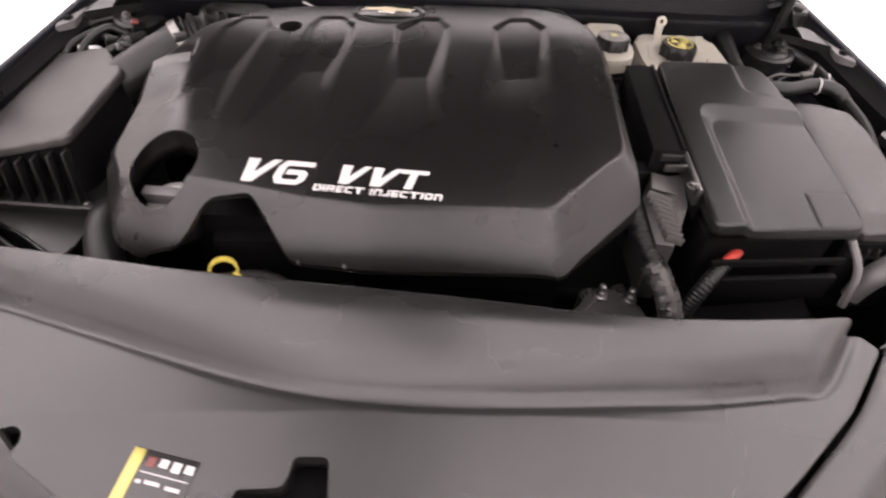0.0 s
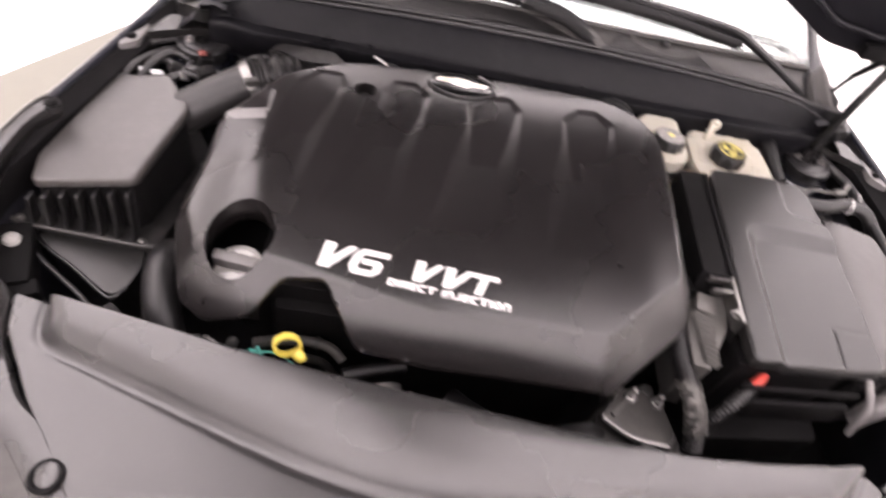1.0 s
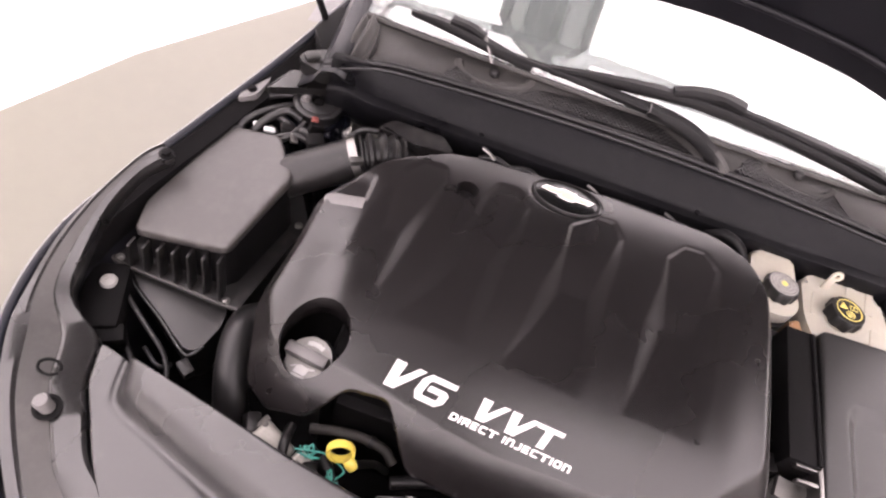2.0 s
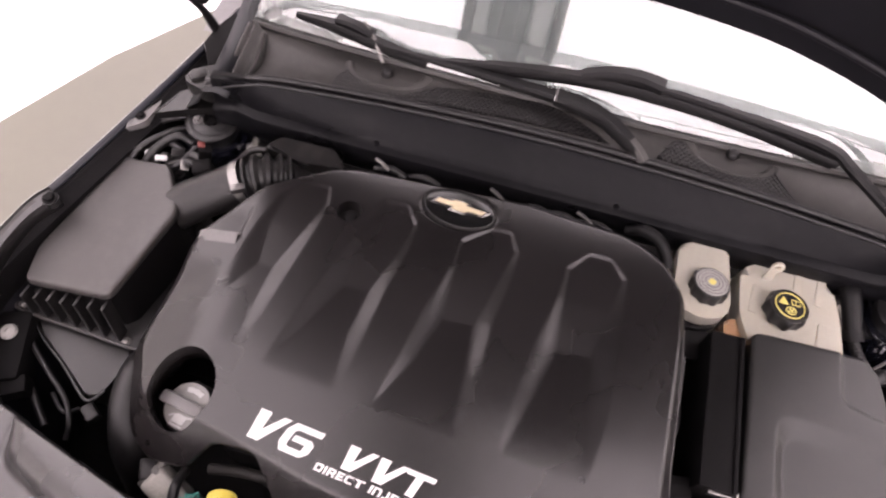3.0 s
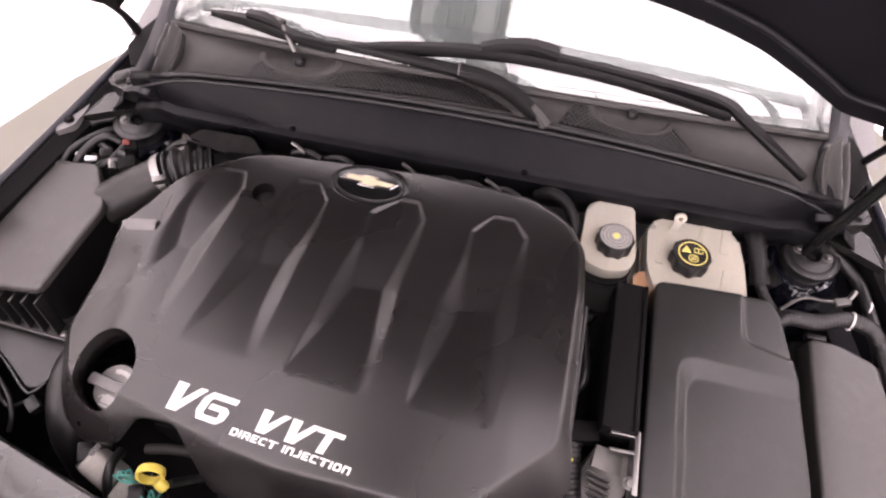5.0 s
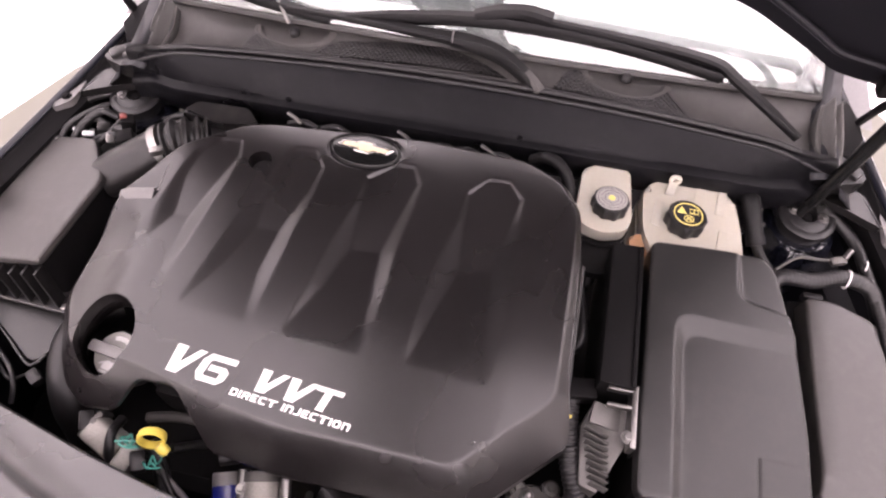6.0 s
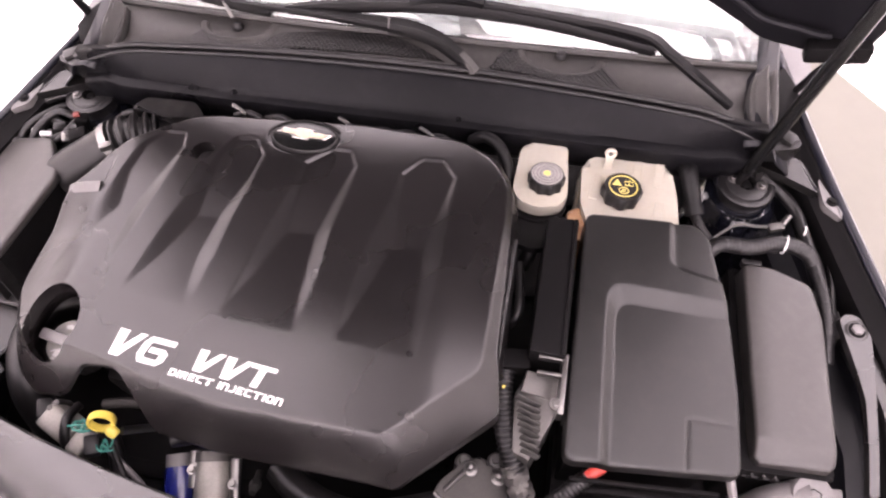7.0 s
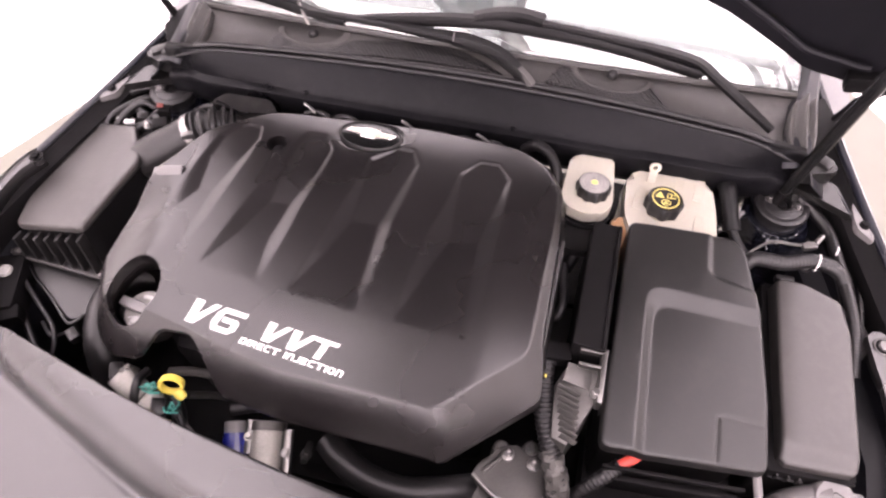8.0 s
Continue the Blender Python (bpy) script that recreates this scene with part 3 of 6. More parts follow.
def grille(x0, x1, lower, upper, pitch=0.0085):
    """A mesh of small diagonal bars over a dark bed, between two lines of the cowl."""
    bm = nb()
    n = 24
    loft(bm, [[(x, lower(x), cowl_z(x, lower(x)) + 0.0015), (x, (lower(x) + upper(x)) / 2, cowl_z(x, (lower(x) + upper(x)) / 2) + 0.0015), (x, upper(x), cowl_z(x, upper(x)) + 0.0015)] for x in (x0 + (x1 - x0) * k / n for k in range(n + 1))])
    # black sheet on the solid cowl stands in for the shade inside an opening
    g = part("grille_bed", bm, DARK, cowl, "black sheet for the shaded grille opening")
    bm = nb()
    for d in (1, -1):
        c = -0.3
        while c < 0.7:
            seg = []
            for k in range(60):
                u = k / 59
                y = 1.12 + u * 0.2
                x = x0 - 0.2 + c + d * (y - 1.2)
                ok = x0 <= x <= x1 and lower(x) <= y <= upper(x)
                if ok:
                    seg.append((x, y, cowl_z(x, y) + 0.0035))
            if len(seg) > 1:
                a, b = Vector(seg[0]), Vector(seg[-1])
                w = Vector((0.0011, -0.0011 * d, 0))
                q = [bm.verts.new(p) for p in (a - w, b - w, b + w, a + w)]
                q2 = [bm.verts.new(v.co - Vector((0, 0, 0.002))) for v in q]
                bm.faces.new(q)
                for i in range(4):
                    bm.faces.new((q[i], q2[i], q2[(i + 1) % 4], q[(i + 1) % 4]))
            c += pitch
    tagged(part("grille_mesh", bm, PLASTIC, cowl, "fine diamond mesh", 0), kind="stuff")
    return g


def lo_l(x):
    return arc(x, 1.200, 0.040)


def hi_l(x):
    return float(np.interp(x, [-0.40, -0.387, -0.367, -0.345, -0.314, -0.280, -0.255, -0.231, -0.137, -0.043, 0.018, 0.066], [1.205, 1.228, 1.226, 1.205, 1.197, 1.200, 1.211, 1.226, 1.236, 1.240, 1.221, 1.199]))


grille(-0.40, 0.066, lo_l, hi_l)


def hi_r(x):
    return float(np.interp(x, [0.138, 0.160, 0.178, 0.210, 0.250, 0.290, 0.318, 0.374], [1.198, 1.238, 1.239, 1.216, 1.208, 1.214, 1.239, 1.184]))


grille(0.138, 0.374, lo_l, hi_r)
for x, gy in ((-0.316, 1.232), (0.254, 1.240)):
    part("grommet", lathe(nb(), [(0.010, 0.0), (0.010, 0.005), (0.007, 0.009), (0.002, 0.010)], pose(x, gy, cowl_z(x, gy)), 16), RUBBER, cowl)
    rows = []
    for k in range(15):
        a = math.pi + math.pi * k / 14
        rows.append([(x + r * math.cos(a) * 1.55, 1.240 + r * math.sin(a) * 0.75, cowl_z(x + r * math.cos(a) * 1.55, max(1.19, 1.240 + r * math.sin(a) * 0.75)) + h) for r, h in ((0.038, 0.001), (0.041, 0.005), (0.045, 0.005), (0.049, 0.001))])
    bm = nb()
    loft(bm, rows)
    part("grille_lip", bm, COWL, cowl)

bm = nb()
loft(bm, [[(x, y, glass_z(x, y) + 0.0) for y in [base_y(x) + 0.9 * k / 10 for k in range(11)]] for x in [-0.576 + 0.048 * k for k in range(25)]])
screen = thing("windscreen", "clear curved windscreen reflecting the studio lights", "windscreen", (0, 1.25, 1.02))
thick(part("glass", bm, GLASS, screen), 0.005)
bm = nb()
loft(bm, [[(x, base_y(x) - 0.004 + dy, glass_z(x, base_y(x)) + dz) for dy, dz in ((0, -0.006), (0, 0.0), (0.004, 0.004), (0.007, 0.0035))] for x in [-0.576 + 0.036 * k for k in range(33)]])
thick(part("base_seal", bm, COWL, screen, "black rubber strip along the base"), 0.0015)
bm = nb()
loft(bm, [[(x, 1.30 + 0.05 * k, 0.98 - 0.1 * x * x + 0.004 * k) for k in range(19)] for x in [-0.7 + 0.1 * k for k in range(15)]])
single("dashboard", bm, CABIN, "dark dashboard top behind the windscreen", "dashboard")


def pillar(side):
    """The painted corner between cowl, fender and windscreen."""
    t = thing("cowl_corner", "dark painted body corner with rubber hinge cover", "body panel", (side * 0.62, 1.3, 0.9), "cowl corners")
    bm = nb()
    rows = []
    for k in range(9):
        u = k / 8
        y = 1.12 + u * 0.32
        rows.append([(side * (0.555 + 0.02 * u), y, 0.985 + 0.05 * u * u), (side * (0.575 + 0.03 * u), y, 0.992 + 0.06 * u * u), (side * (0.60 + 0.02 * u), y, 0.985 + 0.06 * u * u), (side * (0.615 + 0.02 * u), y, 0.955 + 0.03 * u),
                     (side * (0.65 - 0.005 * u), y, 0.925 + 0.01 * u)])
    loft(bm, rows)
    thick(part("corner_panel", bm, INNER, t), 0.0015)
    flip = lambda pts: [(side * x, y) for x, y in (pts if side > 0 else pts[::-1])]
    bm = nb()
    prism(bm, rounded(flip([(0.572, 1.186), (0.612, 1.204), (0.658, 1.170), (0.650, 1.148), (0.606, 1.136), (0.574, 1.152)]), 0.012), 0.938, 0.966, 0.010, 3)
    box(bm, (side * 0.632, 1.166, 0.967), (0.030, 0.022, 0.012), 0.005, (0, 0, side * -38))
    box(bm, (side * 0.598, 1.166, 0.968), (0.036, 0.026, 0.008), 0.003, (0, 0, side * 20))
    part("end_block", bm, BATT, t, "dusty black rubber end block")
    bm = nb()
    sx = 0.010 if side > 0 else -0.018
    inner = spline([(0.556 + sx, 1.160, 0.980), (0.552 + sx, 1.178, 0.990), (0.550 + sx, 1.200, 0.998), (0.552 + sx, 1.228, 1.006), (0.560 + sx, 1.258, 1.012)], 5)
    outer = spline([(0.600 + sx, 1.145, 0.960), (0.602 + sx, 1.165, 0.974), (0.604 + sx, 1.195, 0.984), (0.604 + sx, 1.228, 0.992), (0.600 + sx, 1.266, 1.004)], 5)
    rows = []
    for i, (a, b) in enumerate(zip(inner, outer)):
        row = []
        for k in range(19):
            u = k / 18
            p = a.lerp(b, u)
            fold = 0.011 * math.sin(u * 13.0 + 0.16 * i) * math.sin(math.pi * u) + 0.012 * math.sin(math.pi * u)
            row.append((side * p.x, p.y, p.z + fold - (0.014 if k in (0, 18) else 0)))
        rows.append(row)
    loft(bm, rows)
    thick(part("corner_boot", bm, BOOT, t, "folded pale grey rubber boot"), 0.002)
    bm = nb()
    prism(bm, flip([(0.606, 1.305), (0.640, 1.330), (0.656, 1.285), (0.660, 1.240), (0.630, 1.195), (0.607, 1.20)]), 0.93, 0.968, 0.004)
    part("hinge_pocket", bm, DARK, t, "dark hinge pocket")
    bm = nb()
    prism(bm, rounded(flip([(0.702, 1.157), (0.713, 1.170), (0.722, 1.128), (0.728, 1.087), (0.725, 1.052), (0.700, 1.077), (0.695, 1.118)]), 0.008), 0.905, 0.921, 0.003)
    # GREYPL puts the upward-facing paint's reflection into the plate's colour
    part("wing_bracket", bm, GREYPL, t, "bracket plate on the wing, grey for its reflection")
    part("shelf_end", prism(nb(), rounded(flip([(0.690, 1.092), (0.668, 1.158), (0.598, 1.164), (0.585, 1.138), (0.630, 1.122)]), 0.006), 0.915, 0.930, 0.004), BATT, t)
    bolt(t, (side * 0.713, 1.085, 0.921), 0.006, 0.005, DARK)

pillar(1)
pillar(-1)

# ---- raised hood ----
HOOD_EDGE = [(0.0, 1.201), (0.187, 1.191), (0.285, 1.177), (0.395, 1.151), (0.460, 1.124), (0.518, 1.096), (0.557, 1.077), (0.605, 1.073), (0.656, 1.073), (0.70, 1.105)]
hood = thing("hood", "raised dark hood with bare inner frame", "hood", (0, 1.31, 1.1))
LEANS = math.cos(radians(66)), math.sin(radians(66))


def hood_row(x, z, inner):
    s_end = 1.16 - 0.22 * (x / 0.75) ** 2
    row = []
    for k in range(21):
        u = k / 20
        s_ = u * s_end
        bulge = 0.05 * math.sin(math.pi * min(1, u * 1.1))
        off = 0.0 if inner else 0.012 + 0.035 * min(1.0, u * 6)
        if inner and 0.07 < u < 0.95:
            off += 0.018 * (0.5 + 0.5 * math.cos(u * 22)) if abs(x) < 0.6 else 0.0
        y = 1.315 - 0.16 * x * x - s_ * LEANS[0] + (bulge + off) * LEANS[1]
        row.append((x * (1 + 0.10 * u), y, z + s_ * LEANS[1] + (bulge + off) * LEANS[0]))
    return row


edge = [(-x, z) for x, z in HOOD_EDGE[:0:-1]] + HOOD_EDGE
edge = [tuple(v[:2]) for v in spline([(x, z, 0) for x, z in edge], 4)]
bm = nb()
ins = loft(bm, [hood_row(x, z, True) for x, z in edge])
outs = loft(bm, [hood_row(x, z + 0.006, False) for x, z in edge])
for a, b in zip(range(len(edge) - 1), range(1, len(edge))):
    bm.faces.new((ins[a][0], ins[b][0], outs[b][0], outs[a][0]))
    bm.faces.new((ins[a][-1], outs[a][-1], outs[b][-1], ins[b][-1]))
for i in (0, -1):
    for k in range(20):
        bm.faces.new((ins[i][k], outs[i][k], outs[i][k + 1], ins[i][k + 1]))
part("hood_panel", bm, HOODIN, hood)
bm = nb()
line = [Vector((x * 0.965, 1.289 - 0.16 * x * x, z + 0.055)) for x, z in edge if abs(x) < 0.66]
tube(bm, line, 0.006, 8, 0)
part("rear_bead", bm, HOODIN, hood, "pressed bead along the hood edge")
for side in (1, -1):
    bm = nb()
    tube(bm, [(side * 0.675, 1.232, 1.095), (side * 0.682, 1.258, 1.055), (side * 0.672, 1.280, 1.005), (side * 0.648, 1.280, 0.945)], 0.013, 8, 6, flat=0.5)
    box(bm, (side * 0.655, 1.226, 1.098), (0.09, 0.025, 0.03), 0.006, (0, side * -6, 0))
    part("hinge", bm, DARK, hood, "black steel hinge arm")
    bolt(hood, (side * 0.67, 1.212, 1.098), 0.006, 0.006, DARK, up=(0, -1, 0))

t = thing("hood_strut", "black gas strut holding the hood open", "gas strut", (0.574, 1.113, 0.91))
a, b = Vector((0.574, 1.113, 0.912)), Vector((0.574, 1.113, 0.912)) + Vector((0.150, 0.055, 0.987)) * 0.44
part("cylinder", tube(nb(), [a + (b - a) * 0.06, b], 0.0105, 16, 1), GLOSSBLACK, t)
part("rod_end", tube(nb(), [a - (b - a) * 0.02, a + (b - a) * 0.07], 0.008, 12, 1), DARK, t)

# ---- engine cover ----
def plane_z(x, y):
    return 0.046 * x + 0.067 * y + 0.934


# the crease round the top face, and the lower rim of the moulding with its notch above the dipstick
TOP_LINE = rounded([(-0.341, 1.043), (-0.298, 1.055), (-0.046, 1.065), (0.116, 1.049), (0.176, 1.016), (0.202, 0.973), (0.207, 0.90), (0.208, 0.686), (0.098, 0.583), (-0.14, 0.590), (-0.224, 0.602),
                    (-0.30, 0.619), (-0.37, 0.632), (-0.45, 0.640), (-0.474, 0.652), (-0.505, 0.715), (-0.489, 0.883), (-0.428, 0.980)], 0.016)
COVER_LINE = rounded([(-0.345, 1.052), (-0.30, 1.064), (-0.046, 1.074), (0.12, 1.058), (0.183, 1.022), (0.211, 0.975), (0.218, 0.90), (0.224, 0.72), (0.240, 0.650), (0.120, 0.535), (-0.14, 0.541), (-0.238, 0.5535),
                      (-0.291, 0.614), (-0.350, 0.615), (-0.392, 0.580), (-0.452, 0.580), (-0.492, 0.606), (-0.520, 0.70), (-0.500, 0.885), (-0.435, 0.985)], 0.012)
# runners: stations from the rear arch to the front end; each one a valley with a flat floor between sloping flanks:
# outer left, floor left, floor right, outer right
DEPTH = [0.0, 0.0044, 0.0060, 0.0082, 0.0140, 0.0052, 0.0008, 0.0004, 0.0]
RUNNERS = [
    (-0.362, 0.54, [1.010, 1.003, 0.974, 0.925, 0.858, 0.80, 0.742, 0.733, 0.730],
     [-0.372, -0.378, -0.400, -0.412, -0.425, -0.440, -0.453, -0.454, -0.454], [-0.366, -0.368, -0.390, -0.396, -0.388, -0.418, -0.449, -0.450, -0.450],
     [-0.338, -0.335, -0.329, -0.342, -0.364, -0.367, -0.369, -0.369, -0.369], [-0.334, -0.329, -0.321, -0.325, -0.338, -0.347, -0.360, -0.362, -0.362]),
    (-0.235, 0.72, [1.012, 1.005, 0.976, 0.925, 0.858, 0.79, 0.723, 0.713, 0.710],
     [-0.244, -0.250, -0.262, -0.270, -0.292, -0.308, -0.323, -0.324, -0.324], [-0.241, -0.243, -0.253, -0.258, -0.257, -0.283, -0.318, -0.319, -0.319],
     [-0.212, -0.209, -0.192, -0.200, -0.222, -0.229, -0.225, -0.224, -0.224], [-0.210, -0.203, -0.184, -0.184, -0.197, -0.203, -0.212, -0.217, -0.217]),
    (-0.082, 1.0, [1.008, 1.001, 0.972, 0.923, 0.850, 0.78, 0.706, 0.696, 0.693],
     [-0.080, -0.084, -0.120, -0.122, -0.140, -0.151, -0.166, -0.166, -0.166], [-0.078, -0.078, -0.112, -0.113, -0.110, -0.130, -0.162, -0.162, -0.162],
     [-0.051, -0.050, -0.038, -0.049, -0.067, -0.063, -0.059, -0.058, -0.058], [-0.049, -0.044, -0.030, -0.032, -0.041, -0.039, -0.048, -0.052, -0.052]),
    (0.075, 1.0, [1.005, 0.998, 0.970, 0.921, 0.848, 0.78, 0.696, 0.687, 0.684],
     [0.068, 0.062, 0.038, 0.034, 0.018, 0.010, 0.006, 0.008, 0.008], [0.070, 0.068, 0.045, 0.047, 0.0535, 0.036, 0.012, 0.012, 0.012],
     [0.098, 0.099, 0.119, 0.111, 0.097, 0.103, 0.109, 0.110, 0.110], [0.100, 0.106, 0.126, 0.127, 0.128, 0.129, 0.122, 0.116, 0.116])]


def cover_z(x, y):
    z = plane_z(x, y)
    fall = 0.034 * smooth01((-0.392 - x) / 0.128) ** 1.2 * (1 - 0.55 * smooth01((y - 0.80) / 0.08))
    recess = smooth01((-0.428 - x) / 0.006) * smooth01((y - 0.888) / 0.005) * smooth01((0.950 - y) / 0.030)
    z = z - fall * (1 - 0.8 * recess) - 0.008 * recess - 0.008 * smooth01((x - 0.14) / 0.08)
    u = np.clip((y - 0.60) / 0.47, -0.2, 1.1)
    z = z + 0.030 * u * (1 - u) - 0.60 * np.maximum(0, y - 0.91) ** 2 - 0.32 * np.maximum(0, 0.76 - y) ** 2
    for mid, deep, st, *sides in RUNNERS:
        yy = y - np.interp(y, [0.69, 0.92, 1.0], [-0.09, 0.10, 0.0]) * (x - mid)
        st = np.array(st)[::-1]
        lo, li, ri, ro = (np.interp(yy, st, np.array(v)[::-1]) for v in sides)
        dp = np.interp(yy, st, np.array(DEPTH)[::-1], 0.0, 0.0)
        dp = deep * np.where(yy < st[4], DEPTH[4] * np.clip((yy - st[1]) / (st[4] - st[1]), 0, 1) ** 1.12, dp)
        t = np.clip(np.minimum((x - lo) / (li - lo), (ro - x) / (ro - ri)), 0, 1)
        z = z - (dp - 0.7 * fall * smooth01(dp / 0.0065)) * (0.7 * t + 0.3 * smooth01(t))
    # soft hollow for the badge
    e = np.hypot((x + 0.134) / 0.058, (y - 1.024) / 0.037)
    z = z - 0.002 * smooth01((1.06 - e) / 0.08)
    # the leaning front face below the crease
    out = -nearest(x, y, TOP_LINE)[0]
    soft = 0.5 * (out + np.sqrt(out * out + 0.0000015))
    return z - 1.17 * soft


def cover_skirt(x, y, z):
    if y < 0.70:
        notch = -0.385 < x < -0.240 and y > 0.572
        return (0.008 if notch else max(0.006, z - 0.892)), 0.001
    drop = z - 0.905 - 0.03 * min(1, max(0, (y - 0.7) / 0.35))
    return drop, 0.2 * drop


HOLE = circle(-0.4165, 0.6645, 0.0475, 0.053, 48)
SCREW = circle(-0.290, 0.972, 0.0185, None, 28)
cover = thing("engine_cover", "matt black moulded engine cover with four runners", "engine cover", (-0.14, 0.82, 0.87))
sk = part("cover_shell", sheet(COVER_LINE, cover_z, 0.0026, [HOLE, SCREW], cover_skirt, 0.0, 0.045, 6), COVER, cover, smooth=50)
thick(sk, 0.0025, -1)


def on_cover(x, y):
    return float(cover_z(np.array([x]), np.array([y]))[0])


letters("lettering_engine", "V6", (-0.313, 0.6290), 0.101, 0.0375, -5.5, 0.27)
letters("lettering_timing", "VVT", (-0.184, 0.6245), 0.124, 0.0300, -5.5, 0.27)
letters("lettering_injection", "DIRECT INJECTION", (-0.2105, 0.6135), 0.170, 0.0095, -5.5, 0.17)
rim = [(x, 0.8835 + 0.05 * (x + 0.46)) for x in (-0.492, -0.475, -0.458, -0.442, -0.430)]
bm = nb()
loft(bm, [[(x, y - 0.012, on_cover(x, y - 0.012) - 0.001), (x, y - 0.010, on_cover(x, y) + 0.0005), (x, y + 0.003, on_cover(x, y) + 0.0062), (x, y + 0.0055, on_cover(x, y) + 0.006), (x, y + 0.007, on_cover(x, y) - 0.006)] for x, y in rim])
# GREYPL instead of COVER: the lip's specular highlight put into its colour
part("recess_lip", bm, GREYPL, cover, "lip before a small recess, pale for its highlight")
BC = (-0.134, 1.024)
bz = on_cover(*BC) + 0.002
slope_y = (on_cover(BC[0], BC[1] + 0.02) - on_cover(BC[0], BC[1] - 0.02)) / 0.04
tiltm = Matrix.Translation((BC[0], BC[1], bz)) @ pose(0, 0, 0, math.degrees(math.atan(slope_y)), -math.degrees(math.atan(0.046)), -6) @ Matrix.Diagonal((1, 0.63, 1, 1))
part("badge_ring", lathe(nb(), [(0.0575, -0.004), (0.0575, 0.001), (0.056, 0.003), (0.0540, 0.0025), (0.0535, 0.001)], tiltm, 64), PLASTIC, cover, "thin black rim of the badge")
badge = part("badge_field", lathe(nb(), [(0.0535, 0.0), (0.0530, 0.0024), (0.048, 0.0036), (0.036, 0.0048), (0.020, 0.0055), (0.001, 0.0058)], tiltm, 64), GLOSSBLACK, cover, "gloss black domed oval badge field")
bm = nb()
prism(bm, [(-0.046, -0.010), (-0.011, -0.010), (-0.016, -0.019), (0.012, -0.019), (0.018, -0.010), (0.038, -0.010), (0.047, 0.010), (0.011, 0.010), (0.016, 0.019), (-0.012, 0.019), (-0.018, 0.010), (-0.038, 0.010)], 0.003, 0.0068, 0.0007, 1)
bmesh.ops.transform(bm, matrix=tiltm, verts=bm.verts)
part("badge_bar", bm, CHROME, badge, "chrome edged plain emblem shape", 30)
bm = nb()
prism(bm, [(-0.038, -0.0065), (-0.007, -0.0065), (-0.011, -0.0145), (0.010, -0.0145), (0.0145, -0.0065), (0.034, -0.0065), (0.040, 0.0065), (0.007, 0.0065), (0.011, 0.0145), (-0.010, 0.0145), (-0.0145, 0.0065), (-0.034, 0.0065)], 0.0064, 0.0073, 0.0003, 1)
bmesh.ops.transform(bm, matrix=tiltm, verts=bm.verts)
part("badge_fill", bm, GOLD, badge, "gold plain emblem shape", 30)
z = on_cover(-0.31, 0.972) - 0.025
bm = lathe(nb(), [(0.018, 0), (0.018, 0.002), (0.011, 0.003), (0.009, 0.012), (0.004, 0.013)], pose(-0.29, 0.972, z), 24)
part("mount_grommet", bm, RUBBER, cover, "black rubber mount in its hole")
bm = nb()
tube(bm, [(0.19, 0.655, 0.95), (0.222, 0.685, 0.935), (0.224, 0.72, 0.95), (0.224, 0.90, 0.965)], 0.006, 8, 6)
part("edge_bead", bm, RUBBER, cover, "soft rubber bead along the cover's side")

# oil filler cap in the cover's opening
oil = thing("oil_filler_cap", "black oil filler cap with printed white symbols", "cap", (-0.426, 0.658, 0.84))
m = pose(-0.4165, 0.6575, 0.866, 8, -6, -10)
part("cap_body", lathe(nb(), [(0.036, -0.03), (0.037, 0.018), (0.034, 0.026), (0.033, 0.0262)], m, 40, lambda a, h: 0.03 * math.cos(10 * a) if h < 0.02 else 0), PLASTIC, oil)
# dusty grey, lifted to PALEGREY so the colour carries the white highlights too
cap_top = part("cap_top", lathe(nb(), [(0.0335, 0.024), (0.033, 0.0268), (0.001, 0.027)], m, 40), PALEGREY, oil, "dusty grey cap top, paler for its highlights")
bm = nb()
box(bm, (0, 0, 0.037), (0.066, 0.017, 0.022), 0.004)
bmesh.ops.transform(bm, matrix=m, verts=bm.verts)
part("grip", bm, GREYPL, oil)
bm = nb()
for k in range(6):
    a = math.pi / 2 + 0.16 * (2.5 - k)
    box(bm, (0.0235 * math.cos(a) * 1.15, 0.0225 * math.sin(a), 0.0272), (0.0040, 0.0062 + 0.0012 * (k % 2), 0.001), 0, (0, 0, math.degrees(a) - 90))
bmesh.ops.transform(bm, matrix=m, verts=bm.verts)
part("print_bar", bm, WHITEINK, cap_top, "row of worn white print bars", 0)
bm = nb()
prism(bm, [(-0.010, -0.026), (0.008, -0.026), (0.010, -0.016), (0.018, -0.013), (0.017, -0.011), (0.006, -0.0135), (-0.004, -0.0125), (-0.010, -0.016)], 0.0268, 0.0277, 0)
box(bm, (-0.014, -0.0185, 0.0272), (0.0070, 0.0018, 0.001), 0, (0, 0, 40))
box(bm, (-0.001, -0.0295, 0.0272), (0.020, 0.0030, 0.001), 0)
bmesh.ops.transform(bm, matrix=m, verts=bm.verts)
part("oil_symbol", bm, WHITEINK, cap_top, "worn white oil can symbol", 0)

